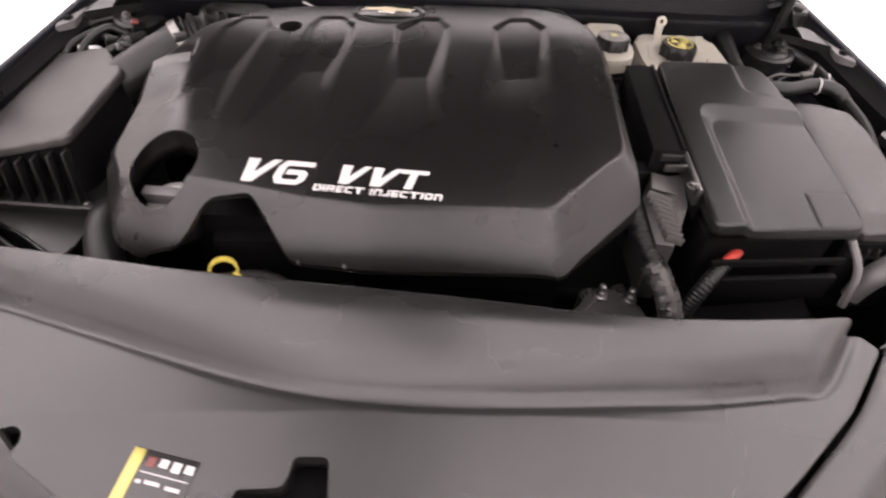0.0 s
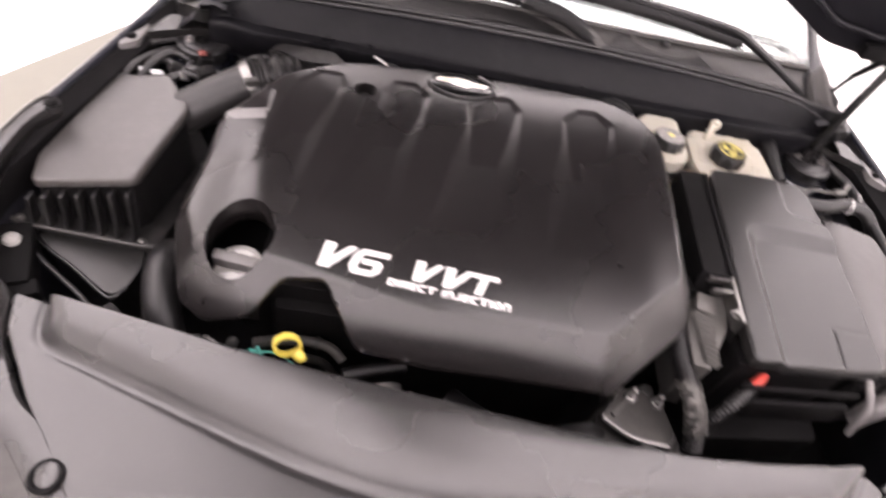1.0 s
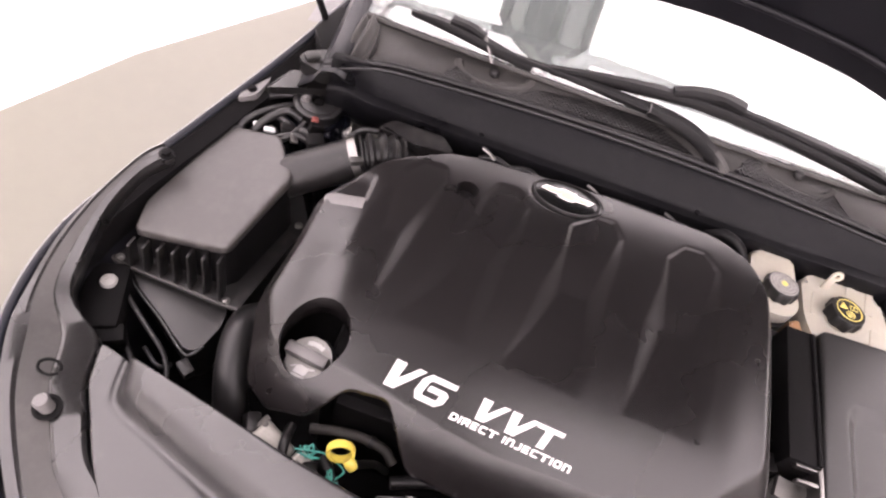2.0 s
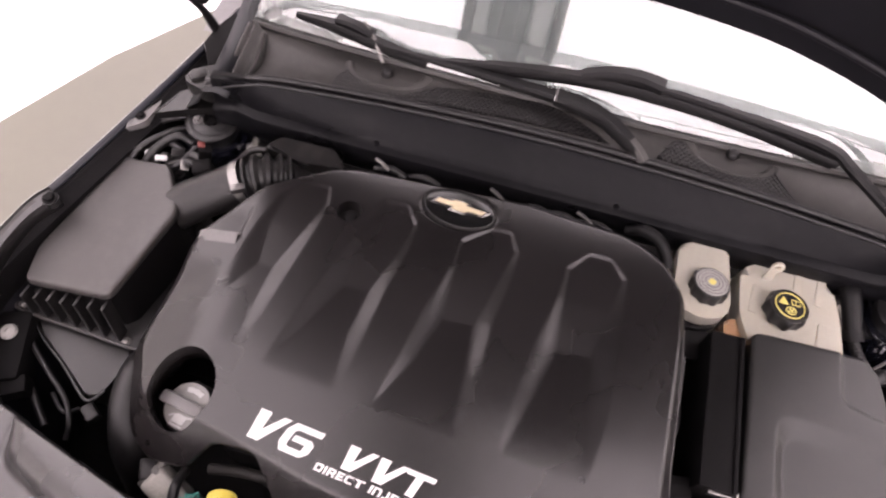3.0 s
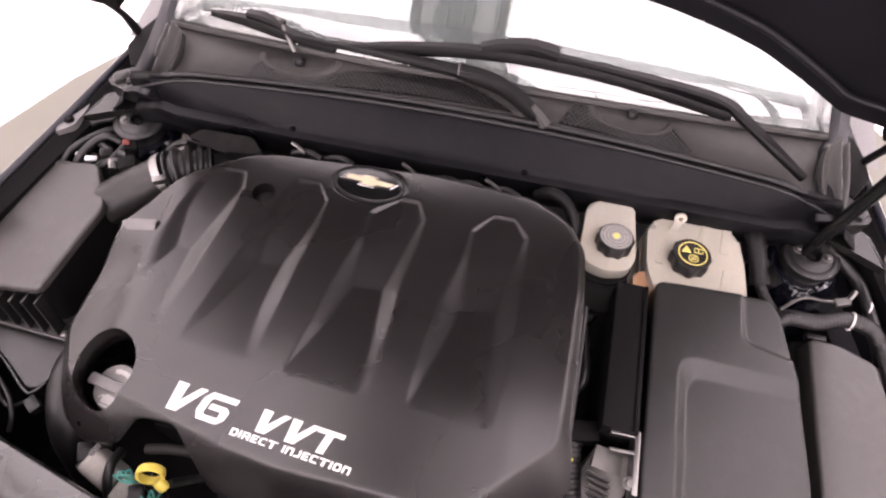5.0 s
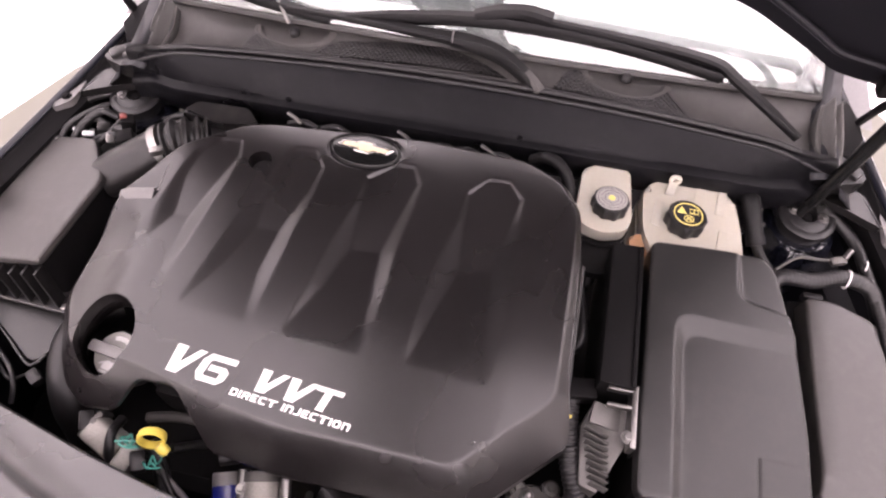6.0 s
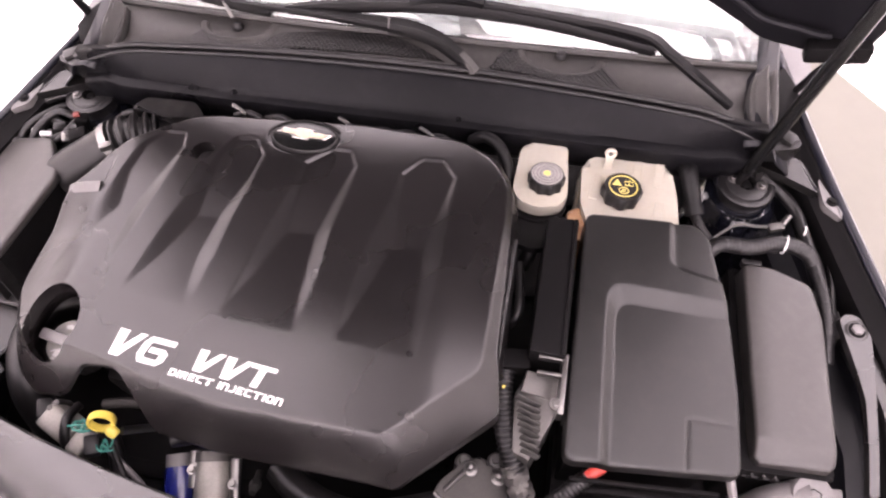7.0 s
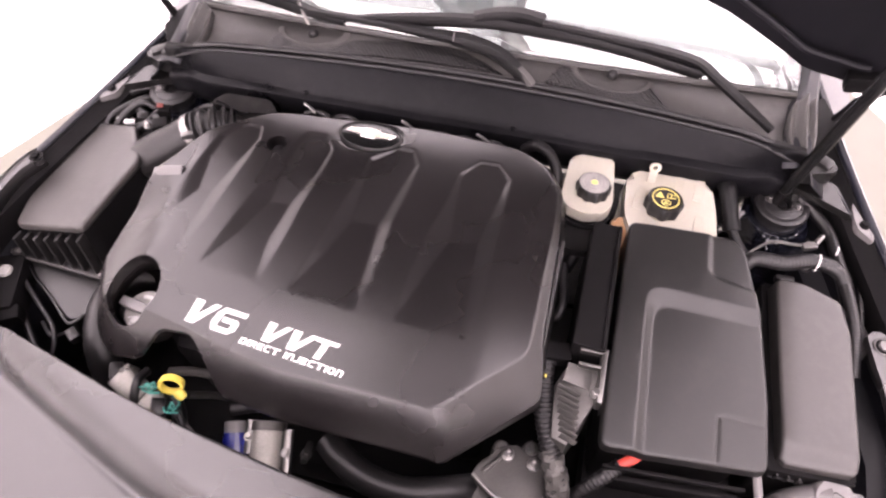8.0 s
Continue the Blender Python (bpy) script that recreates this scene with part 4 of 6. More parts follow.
# ---- front panel over the radiator ----
PANEL_LINE = rounded([(-0.716, 0.597), (-0.655, 0.580), (-0.51, 0.543), (-0.38, 0.510), (-0.27, 0.488), (-0.175, 0.473), (-0.08, 0.459), (0.005, 0.449), (0.10, 0.441), (0.21, 0.440), (0.309, 0.449), (0.42, 0.466), (0.512, 0.486),
                      (0.536, 0.463), (0.454, 0.367), (0.366, 0.289), (0.27, 0.21), (0.10, 0.165), (-0.15, 0.16), (-0.33, 0.185), (-0.50, 0.29), (-0.632, 0.445), (-0.697, 0.535)], 0.010)
CREASE = [tuple(v[:2]) for v in spline([(-0.668, 0.60, 0), (-0.658, 0.545, 0), (-0.636, 0.512, 0), (-0.56, 0.482, 0), (-0.473, 0.450, 0), (-0.356, 0.408, 0), (-0.265, 0.379, 0), (-0.179, 0.360, 0), (-0.102, 0.352, 0), (-0.027, 0.349, 0),
                                           (0.069, 0.351, 0), (0.166, 0.357, 0), (0.268, 0.365, 0), (0.378, 0.382, 0), (0.436, 0.398, 0), (0.520, 0.50, 0)], 5)] + [(0.52, 0.7), (-0.668, 0.7)]


def panel_z(x, y):
    d, _, _ = nearest(x, y, CREASE)
    d = d - 0.009
    u = np.clip((d - 0.003) / (np.maximum(d, 0) + np.maximum(nearest(x, y, PANEL_LINE)[0], 0) + 0.001), 0, 1)
    low = 0.884 - 0.105 * x * x - 0.12 * np.maximum(0, 0.34 - y)
    rear = 0.957 - 0.06 * np.sqrt(x * x + 0.01) - 0.105 * x * x
    rise = np.maximum(0, rear - 0.889 + 0.105 * x * x)
    return low + 0.0095 * smooth01(d / 0.012 + 0.5) - 0.0030 * np.exp(-((d + 0.009) / 0.0055) ** 2) + np.maximum(0, rise - 0.003) * (1 - (1 - u) ** 3.4)


def on_panel(x, y):
    return float(panel_z(np.array([x]), np.array([y]))[0])


SLOT = rounded([(-0.252, 0.225), (-0.252, 0.256), (-0.206, 0.258), (-0.198, 0.266), (-0.195, 0.290), (-0.157, 0.290), (-0.152, 0.225)], 0.008, 4)
OVAL = circle(-0.515, 0.308, 0.021, 0.017, 28, 0.7)
panel = thing("radiator_cover", "wide grey-black grained plastic radiator cover panel", "panel", (0, 0.4, 0.84))
thick(part("panel_skin", sheet(PANEL_LINE, panel_z, 0.0024, [SLOT, OVAL], lambda x, y, z: (0.03, 0.001), 0.004, 0.025, 2), PANEL, panel, smooth=35), 0.002)
bm = nb()
box(bm, (-0.20, 0.255, 0.825), (0.14, 0.10, 0.02), 0.004)
part("latch_well", bm, DARK, panel, "dark latch well below the slot")
bm = nb()
box(bm, (-0.515, 0.308, 0.795), (0.06, 0.05, 0.02), 0.004)
part("clip_well", bm, DARK, panel, "dark well below the oval hole")


def patch(name, x0, x1, y0, y1, turn, lift, material, parent, label=""):
    """A thin printed patch that follows the panel; about its upper left corner."""
    bm = nb()
    c, s_ = math.cos(radians(turn)), math.sin(radians(turn))
    q = lambda u, v: (LX + u * c - v * s_, LY + u * s_ + v * c)
    pts = [[q(x0 + (x1 - x0) * i / 4, y0 + (y1 - y0) * j / 4) for i in range(5)] for j in range(5)]
    loft(bm, [[(x, y, on_panel(x, y) + lift) for x, y in row] for row in pts])
    return thick(part(name, bm, material, parent, label), 0.0003)


LX, LY = -0.365, 0.302
sticker = thing("warning_sticker", "black and yellow service sticker with white pictograms", "sticker", (LX, LY, 0.86))
patch("sticker_base", 0, 0.076, -0.085, 0, -14, 0.0006, STICKER, sticker)
patch("yellow_strip", 0.0005, 0.014, -0.084, -0.001, -14, 0.0012, YELLOWINK, sticker, "yellow strip with warning mark")
for k in range(4):
    x0 = 0.020 + 0.0145 * k
    w = 0.010
    patch("pictogram", x0, x0 + w, -0.017 + 0.002 * (k % 2), -0.006, -14, 0.0012, BROWN if k == 0 else WHITEINK, sticker, "small pictogram as a plain bar")
for k, (a, b, v) in enumerate(((0.018, 0.072, -0.0225), (0.018, 0.024, -0.031), (0.028, 0.045, -0.030), (0.052, 0.068, -0.031))):
    patch("print_bar", a, b, v - (0.0012 if k == 0 else 0.004), v, -14, 0.0012, WHITEINK, sticker, "line of fine print as a plain bar")


def end_cap(side):
    """The grey trim between the radiator panel, the headlamp and the fender, with its tab by the bay's side."""
    rows = [((0.770, 0.962), (0.797, 0.968)), ((0.782, 0.925), (0.818, 0.920)), ((0.800, 0.88), (0.838, 0.88)), ((0.812, 0.82), (0.850, 0.82)), ((0.812, 0.72), (0.853, 0.72)), ((0.792, 0.655), (0.850, 0.64)), ((0.7195, 0.598), (0.832, 0.56)),
            ((0.7005, 0.535), (0.800, 0.49)), ((0.670, 0.491), (0.765, 0.435)), ((0.6355, 0.444), (0.715, 0.375)), ((0.572, 0.367), (0.650, 0.315)), ((0.502, 0.288), (0.575, 0.245)), ((0.338, 0.183), (0.46, 0.165))]
    if side > 0:
        rows = [((x - 0.034 if y > 0.7 else x - 0.01, y - 0.080), (u - 0.024 if v > 0.7 else u, v - 0.080)) for (x, y), (u, v) in rows[:6]] + [((0.690, 0.560), (0.83, 0.54)), ((0.545, 0.476), (0.80, 0.47)), ((0.540, 0.461), (0.765, 0.425)), ((0.459, 0.365), (0.715, 0.365)),
                ((0.371, 0.287), (0.650, 0.30)), ((0.275, 0.208), (0.575, 0.23)), ((0.105, 0.163), (0.46, 0.15))]
    else:
        rows = [((0.764, 0.902), (0.790, 0.916)), ((0.771, 0.888), (0.806, 0.895)), ((0.791, 0.848), (0.817, 0.862)), ((0.801, 0.774), (0.834, 0.790)), ((0.790, 0.686), (0.844, 0.705)), ((0.776, 0.634), (0.838, 0.618))] + rows[6:10] + [
            ((0.596, 0.416), (0.690, 0.348)), ((0.561, 0.376), (0.650, 0.315)), ((0.490, 0.296), (0.575, 0.245)), ((0.330, 0.194), (0.46, 0.165))]
    bm = nb()
    out = []
    for (x, y), (u, v) in rows:
        zi = 0.868 - 0.02 * max(0, 0.9 - y) / 0.3 if y > 0.6 else 0.845 - 0.03 * (0.6 - y) / 0.3 - 0.02 * (0.6 - y) / 0.3
        if y < 0.615 and abs(x) < 0.76:
            zi = on_panel(side * x, y) + (0.0012 if side < 0 and y < 0.42 else -0.001)
        if side < 0 and y > 0.615:
            zi = float(np.interp(y, [0.615, 0.634, 0.686, 0.73, 0.85, 0.97], [0.852, 0.862, 0.881, 0.890, 0.903, 0.918]))
        zo = float(np.interp(v, [0.43, 0.54, 0.63, 0.73, 0.85, 0.97], [0.838, 0.860, 0.873, 0.886, 0.899, 0.914])) if side < 0 and y > 0.48 else zi - 0.002 if y > 0.6 else min(zi, 0.850 - 0.14 * (0.6 - y))
        a, b = Vector((side * x, y)), Vector((side * u, v))
        line = []
        for t, dz in ((0, -0.03), (0.01, -0.006), (0.06, 0.0), (0.35, 0.003), (0.40, -0.001), (0.75, -0.001), (0.80, 0.003), (0.94, 0.0), (1.0, -0.012)):
            p = a.lerp(b, t)
            line.append((p.x, p.y, zi + (zo - zi) * t + dz))
        out.append(line)
    fine = []
    for k in range(len(out[0])):
        fine.append(spline([r[k] for r in out], 4))
    loft(bm, [list(r) for r in zip(*fine)])
    t = thing("headlamp_trim", "grey plastic trim between fender and radiator cover", "trim", (side * 0.8, 0.6, 0.84), "headlamp trims")
    thick(part("trim_skin", bm, PANEL, t), 0.002)
    if side < 0:
        bm = nb()
        loft(bm, [[p + Vector((0, 0, 0.0008)) for p in r[4:6]] for r in zip(*fine)][5:])
        part("trim_inset", bm, COWL, t, "darker sunken band along the trim")
    c = (-0.769, 0.893, 0.9115)
    bm = nb()
    if side > 0:
        c = (0.746, 0.884, 0.876)
        prism(bm, rounded([(0.724, 0.900), (0.737, 0.913), (0.757, 0.906), (0.767, 0.880), (0.765, 0.836), (0.759, 0.760), (0.753, 0.700), (0.745, 0.640), (0.733, 0.640), (0.741, 0.704), (0.746, 0.775), (0.740, 0.817), (0.730, 0.865)], 0.006), 0.862, 0.876, 0.003)
        lathe(bm, [(0.017, -0.002), (0.017, 0.0), (0.013, 0.002), (0.011, 0.0015)], Matrix.Translation(c), 24)
    else:
        lathe(bm, [(0.0125, -0.012), (0.0125, 0.0), (0.0075, 0.0015), (0.0075, -0.004)], Matrix.Translation(c), 24)
    part("tab", bm, PANEL, t)
    if side > 0:
        part("tab_ring", lathe(nb(), [(0.0125, 0.0), (0.0125, 0.003), (0.009, 0.0035)], Matrix.Translation(c), 24), DARK, t)
    bolt(t, (c[0], c[1], c[2]), 0.009 if side > 0 else 0.008, 0.008, GREYPL if side > 0 else DARK)
    return t


end_cap(-1)
end_cap(1)
stud = thing("rubber_bump_stop", "grey rubber hood bump stop on a threaded stud", "bump stop", (-0.718, 0.483, 0.842))
part("seat_ring", lathe(nb(), [(0.019, 0), (0.019, 0.002), (0.014, 0.003), (0.013, 0.001)], pose(-0.718, 0.483, 0.843), 28), DARK, stud)
part("post", lathe(nb(), [(0.010, 0), (0.011, 0.022), (0.009, 0.026), (0.002, 0.0265)], pose(-0.718, 0.483, 0.843, 0, -6, 0), 24), GREYPL, stud)
clip = thing("trim_clip", "grey plastic trim clip in a dark hole", "fastener", (-0.562, 0.348, 0.83))
z = on_panel(-0.556, 0.352)
part("hole_ring", lathe(nb(), [(0.021, -0.004), (0.021, 0.0022), (0.016, 0.0026), (0.015, 0.001)], pose(-0.562, 0.348, z, 0, -12, 0), 32), DARK, clip, "dark ring of the hole")
part("clip_head", lathe(nb(), [(0.0155, -0.002), (0.0150, 0.003), (0.011, 0.0050), (0.001, 0.0055)], pose(-0.5605, 0.3495, z, 6, -16, 0), 28), PANEL, clip)
bm = nb()
tube(bm, [(-0.745 + 0.016 * math.cos(a), 0.531 + 0.011 * math.sin(a), 0.8525) for a in (k * 0.42 for k in range(15))], 0.0022, 8, 2)
single("wire_clip", bm, DARK, "small open black loop clip on the trim", "clip")
bm = lathe(nb(), [(0.012, 0), (0.0135, 0.003), (0.011, 0.008), (0.004, 0.009), (0.003, 0.007)], pose(-0.775, 0.700, 0.800), 20)
single("push_pin", bm, PALEGREY, "worn grey plastic push pin by the headlamp", "fastener")
bm = nb()
box(bm, (-0.775, 0.680, 0.77), (0.07, 0.12, 0.06), 0.015, (0, 0, 20))
box(bm, (-0.735, 0.625, 0.775), (0.05, 0.03, 0.03), 0.006, (0, 0, 30))
single("headlamp_housing", bm, DARK, "black back of the headlamp housing", "headlamp")

# ---- air filter box ----
air = thing("air_filter_box", "black plastic air filter box with ribbed front", "air filter", (-0.68, 0.86, 0.72))
AIR_TOP = [(-0.722, 1.020), (-0.625, 1.013), (-0.566, 0.930), (-0.602, 0.768), (-0.762, 0.770), (-0.775, 0.83)]
arr = lambda x, y: 0.912 + 0.27 * (x + 0.60) + 0.05 * (y - 0.88) - 1.2 * np.maximum(0, x + 0.62) ** 2
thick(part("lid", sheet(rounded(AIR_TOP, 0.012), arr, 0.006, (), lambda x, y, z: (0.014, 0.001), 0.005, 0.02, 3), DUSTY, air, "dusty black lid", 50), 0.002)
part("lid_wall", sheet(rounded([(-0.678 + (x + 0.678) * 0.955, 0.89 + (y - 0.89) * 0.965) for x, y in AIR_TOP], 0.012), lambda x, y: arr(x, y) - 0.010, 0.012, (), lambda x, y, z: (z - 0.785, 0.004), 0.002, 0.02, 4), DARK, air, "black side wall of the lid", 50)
bm = nb()
prism(bm, rounded([(-0.745, 1.04), (-0.60, 1.035), (-0.54, 0.94), (-0.575, 0.735), (-0.80, 0.745), (-0.805, 0.84)], 0.012), 0.775, 0.790, 0.003)
part("flange", bm, PLASTIC, air)
# bead in the paler DUSTY: worn edge with its highlight put into the colour
part("flange_edge", tube(nb(), [(-0.803, 0.770, 0.790), (-0.799, 0.748, 0.791), (-0.780, 0.742, 0.791), (-0.69, 0.738, 0.791), (-0.584, 0.734, 0.791), (-0.573, 0.742, 0.791)], 0.0032, 8, 6), DUSTY, air, "worn rounded flange edge, paler for its highlight")
bm = nb()
prism(bm, rounded([(-0.735, 1.03), (-0.61, 1.025), (-0.555, 0.94), (-0.585, 0.75), (-0.785, 0.755), (-0.79, 0.84)], 0.012), 0.60, 0.774, 0.003)
part("base", bm, PLASTIC, air)
for k in range(7):
    u = k / 6
    x, y = -0.765 + 0.155 * u, 0.760
    top = float(arr(np.array([x]), np.array([0.775]))[0]) - 0.020
    bm = nb()
    box(bm, (x, y - 0.004, (top + 0.79) / 2), (0.004, 0.022, top - 0.79), 0.001, (-8, 0, 0))
    part("rib", bm, PLASTIC, air)
for p in ((-0.79, 0.752), (-0.60, 0.742), (-0.555, 0.93), (-0.735, 1.03)):
    bolt(air, (p[0], p[1], 0.790), 0.005, 0.006, STEEL)

snork = thing("intake_snorkel", "dusty black intake snorkel with glossy rim below the air box", "air intake", (-0.68, 0.70, 0.70))
part("top", prism(nb(), rounded([(-0.776, 0.754), (-0.700, 0.752), (-0.596, 0.742), (-0.590, 0.705), (-0.600, 0.662), (-0.618, 0.645), (-0.681, 0.685), (-0.740, 0.720)], 0.010), 0.735, 0.775, 0.004, 3), BATT, snork)
part("base", prism(nb(), rounded([(-0.770, 0.750), (-0.600, 0.738), (-0.606, 0.664), (-0.622, 0.652), (-0.740, 0.726)], 0.010), 0.66, 0.736, 0.004), PLASTIC, snork)
part("rim", tube(nb(), [(-0.774, 0.746, 0.776), (-0.742, 0.716, 0.777), (-0.681, 0.681, 0.777), (-0.624, 0.643, 0.777), (-0.608, 0.644, 0.777), (-0.598, 0.662, 0.777)], 0.0034, 10, 8), GLOSSBLACK, snork, "glossy black rim")
loom("release_cable", "black cables beside the intake snorkel", "cable",
     [[(-0.765, 0.735, 0.770), (-0.752, 0.704, 0.775), (-0.701, 0.667, 0.775), (-0.652, 0.634, 0.772), (-0.629, 0.605, 0.768), (-0.626, 0.580, 0.755)], [(-0.785, 0.70, 0.765), (-0.725, 0.640, 0.755), (-0.67, 0.59, 0.75)],
      [(-0.690, 0.640, 0.745), (-0.655, 0.618, 0.750), (-0.640, 0.630, 0.740)]], [0.0045, 0.006, 0.004], RUBBER)
bm = nb()
box(bm, (-0.612, 0.628, 0.752), (0.028, 0.020, 0.020), 0.004, (0, 0, -35))
single("connector", bm, PLASTIC, "small black clip at the snorkel's end", "connector")
bm = nb()
tube(bm, [(-0.545, 0.76, 0.74), (-0.548, 0.715, 0.80), (-0.540, 0.66, 0.812), (-0.520, 0.60, 0.785), (-0.50, 0.56, 0.71)], 0.027, 18, 8)
single("radiator_hose", bm, RUBBER, "thick black rubber radiator hose", "hose")

duct = thing("intake_duct", "black intake duct with corrugated bellows and clamp", "air intake", (-0.52, 0.97, 0.9))
part("pipe", tube(nb(), [(-0.602, 0.950, 0.874), (-0.552, 0.974, 0.900), (-0.484, 1.005, 0.932)], 0.036, 28, 6), PLASTIC, duct)
part("sensor_block", box(nb(), (-0.562, 1.012, 0.922), (0.030, 0.026, 0.030), 0.005, (0, 0, 30)), DARK, duct)
clamp = part("clamp", tube(nb(), [(-0.490, 1.002, 0.929), (-0.478, 1.008, 0.934)], 0.0395, 24, 1), STEEL, duct, "bright steel hose clamp")
part("clamp_screw", box(nb(), (-0.476, 0.976, 0.958), (0.022, 0.012, 0.012), 0.002, (0, 0, 30)), STEEL, clamp)
part("bellows", tube(nb(), [(-0.478, 1.008, 0.934), (-0.452, 1.021, 0.938), (-0.420, 1.036, 0.930)], 0.039, 26, 16, 0.008, 0.015), PLASTIC, duct)
part("elbow", tube(nb(), [(-0.425, 1.034, 0.922), (-0.38, 1.062, 0.895), (-0.32, 1.075, 0.87)], 0.036, 20, 8), PLASTIC, duct)
bm = nb()
prism(bm, rounded([(-0.47, 1.062), (-0.45, 1.09), (-0.36, 1.092), (-0.33, 1.06), (-0.40, 1.05)], 0.01), 0.90, 0.962, 0.008)
single("resonator_box", bm, PLASTIC, "black resonator box behind the engine cover", "air intake")


# ---- strut towers ----
def strut_tower(x, y, z, group):
    t = thing("strut_tower", "dark painted strut tower with black rubber top mount", "strut tower", (x, y, z - 0.14), group)
    part("tower", lathe(nb(), [(0.10, -0.32), (0.082, -0.15), (0.070, -0.11), (0.074, -0.10), (0.066, -0.07), (0.060, -0.040), (0.052, -0.030)], pose(x, y, z), 48, lambda a, h: 0.03 * math.sin(5 * a + 40 * h) + 0.02 * math.sin(9 * a) if h < -0.045 else 0), TOWER, t, "glossy dark blue painted tower")
    part("top_mount", lathe(nb(), [(0.040, -0.030), (0.041, -0.014), (0.046, -0.013), (0.046, -0.003), (0.044, -0.001), (0.038, 0.0), (0.034, -0.001), (0.031, 0.001), (0.015, 0.0015), (0.013, -0.010), (0.004, -0.011)], pose(x, y, z), 36), RUBBER, t, "flat black ring of the top mount")
    part("bearing", lathe(nb(), [(0.009, -0.012), (0.009, -0.003), (0.004, -0.002)], pose(x, y, z), 6), DARK, t)
    turn = 0.42 if x < 0 else -0.17
    for a in (turn, turn + math.pi):
        c = (x + 0.023 * math.cos(a), y + 0.023 * math.sin(a), z + 0.001)
        part("washer", lathe(nb(), [(0.009, 0.0), (0.009, 0.0018), (0.006, 0.002)], Matrix.Translation(c), 20), GREYPL, t)
        bolt(t, c, 0.0055, 0.008, STEEL if x > 0 else GREYPL)
    side = 1 if x > 0 else -1
    c = (x - side * 0.034, y + 0.034, z - 0.013)
    part("flange_plate", prism(nb(), rounded([(x + u * side, y + v) for u, v in ((-0.056, 0.034), (-0.040, 0.054), (0.006, 0.046), (0.030, 0.0), (-0.020, -0.040), (-0.046, -0.004))][::side], 0.012), z - 0.018, z - 0.012, 0.002), INNER, t, "dark painted flange plate")
    bolt(t, c, 0.0075, 0.010, GREYPL)
    return t


strut_tower(-0.600, 1.120, 0.915, "strut towers")
strut_tower(0.588, 1.112, 0.908, "strut towers")

# clutter round the towers
loom("wiring_loom", "black wiring loom and hoses by the strut tower", "wiring",
     [[(-0.70, 1.03, 0.86), (-0.66, 1.06, 0.90), (-0.62, 1.05, 0.90)], [(-0.70, 0.98, 0.86), (-0.71, 1.03, 0.885), (-0.67, 1.08, 0.89)], [(-0.64, 1.03, 0.88), (-0.60, 1.045, 0.905), (-0.56, 1.03, 0.90)],
      [(-0.66, 1.02, 0.87), (-0.62, 1.02, 0.90), (-0.60, 1.06, 0.91)], [(-0.72, 1.06, 0.87), (-0.69, 1.10, 0.90), (-0.64, 1.12, 0.91)], [(-0.53, 1.05, 0.90), (-0.50, 1.07, 0.93), (-0.46, 1.075, 0.94)]],
     [0.007, 0.006, 0.008, 0.005, 0.007, 0.006], RUBBER)
for p, s_, m_, lab in (((-0.577, 1.048, 0.918), (0.022, 0.018, 0.040), DARK, "black plug connector on the loom"), ((-0.578, 1.048, 0.940), (0.012, 0.010, 0.008), BROWN, "small red connector lock tab"), ((-0.625, 1.040, 0.905), (0.022, 0.016, 0.016), PLASTIC, "black plug connector on the loom"),
                       ((-0.655, 1.030, 0.895), (0.020, 0.010, 0.008), PALE, "bright foil tag on the loom"), ((-0.680, 1.036, 0.892), (0.016, 0.010, 0.007), PALE, "bright white plastic clip"), ((-0.605, 1.022, 0.905), (0.014, 0.020, 0.006), STEEL, "bright metal loom bracket")):
    single("connector", box(nb(), p, s_, 0.003, (10, 15, 25)), m_, lab, "connector")
loom("tower_hoses", "black hoses round the strut tower", "hose",
     [[(-0.712, 1.000, 0.865), (-0.700, 1.038, 0.895), (-0.660, 1.080, 0.905), (-0.632, 1.105, 0.900)], [(-0.690, 0.998, 0.865), (-0.672, 1.035, 0.900), (-0.640, 1.068, 0.915), (-0.612, 1.070, 0.905)],
      [(-0.655, 0.995, 0.860), (-0.640, 1.020, 0.890), (-0.605, 1.030, 0.905), (-0.570, 1.028, 0.900)], [(-0.730, 0.985, 0.855), (-0.722, 1.010, 0.880), (-0.700, 1.018, 0.882)]], [0.006, 0.007, 0.006, 0.008], RUBBER)
for p in ((-0.655, 1.040, 0.885), (-0.640, 1.060, 0.890), (-0.668, 1.022, 0.880)):
    bm = nb()
    lathe(bm, [(0.008, -0.008), (0.009, 0.0), (0.007, 0.006), (0.003, 0.007)], pose(p[0], p[1], p[2], 20, -15, 0), 16)
    single("hose_fitting", bm, ALLOY, "small dull metal hose fitting", "fitting")
loom("firewall_loom", "black hoses along the firewall behind the cover", "hose",
     [[(x - 0.03, 1.088, 0.945), (x, 1.086, 0.958), (x + 0.025, 1.078, 0.955)] for x in (-0.26, -0.205, -0.02, 0.02, 0.075)], 0.006, RUBBER)
for x in (-0.275, -0.085, 0.055):
    bm = nb()
    tube(bm, [(x - 0.014, 1.092, 0.968), (x, 1.086, 0.966), (x + 0.012, 1.079, 0.963)], 0.0032, 8, 6)
    single("foil_pipe", bm, STEEL, "short bright metal pipe behind the engine cover", "pipe")
bm = nb()
tube(bm, [(0.128, 1.098, 0.945), (0.150, 1.090, 0.968), (0.176, 1.076, 0.966), (0.194, 1.052, 0.945), (0.200, 1.020, 0.91)], 0.010, 12, 8)
single("breather_hose", bm, WIPER, "black hose bent down behind the cover", "hose")

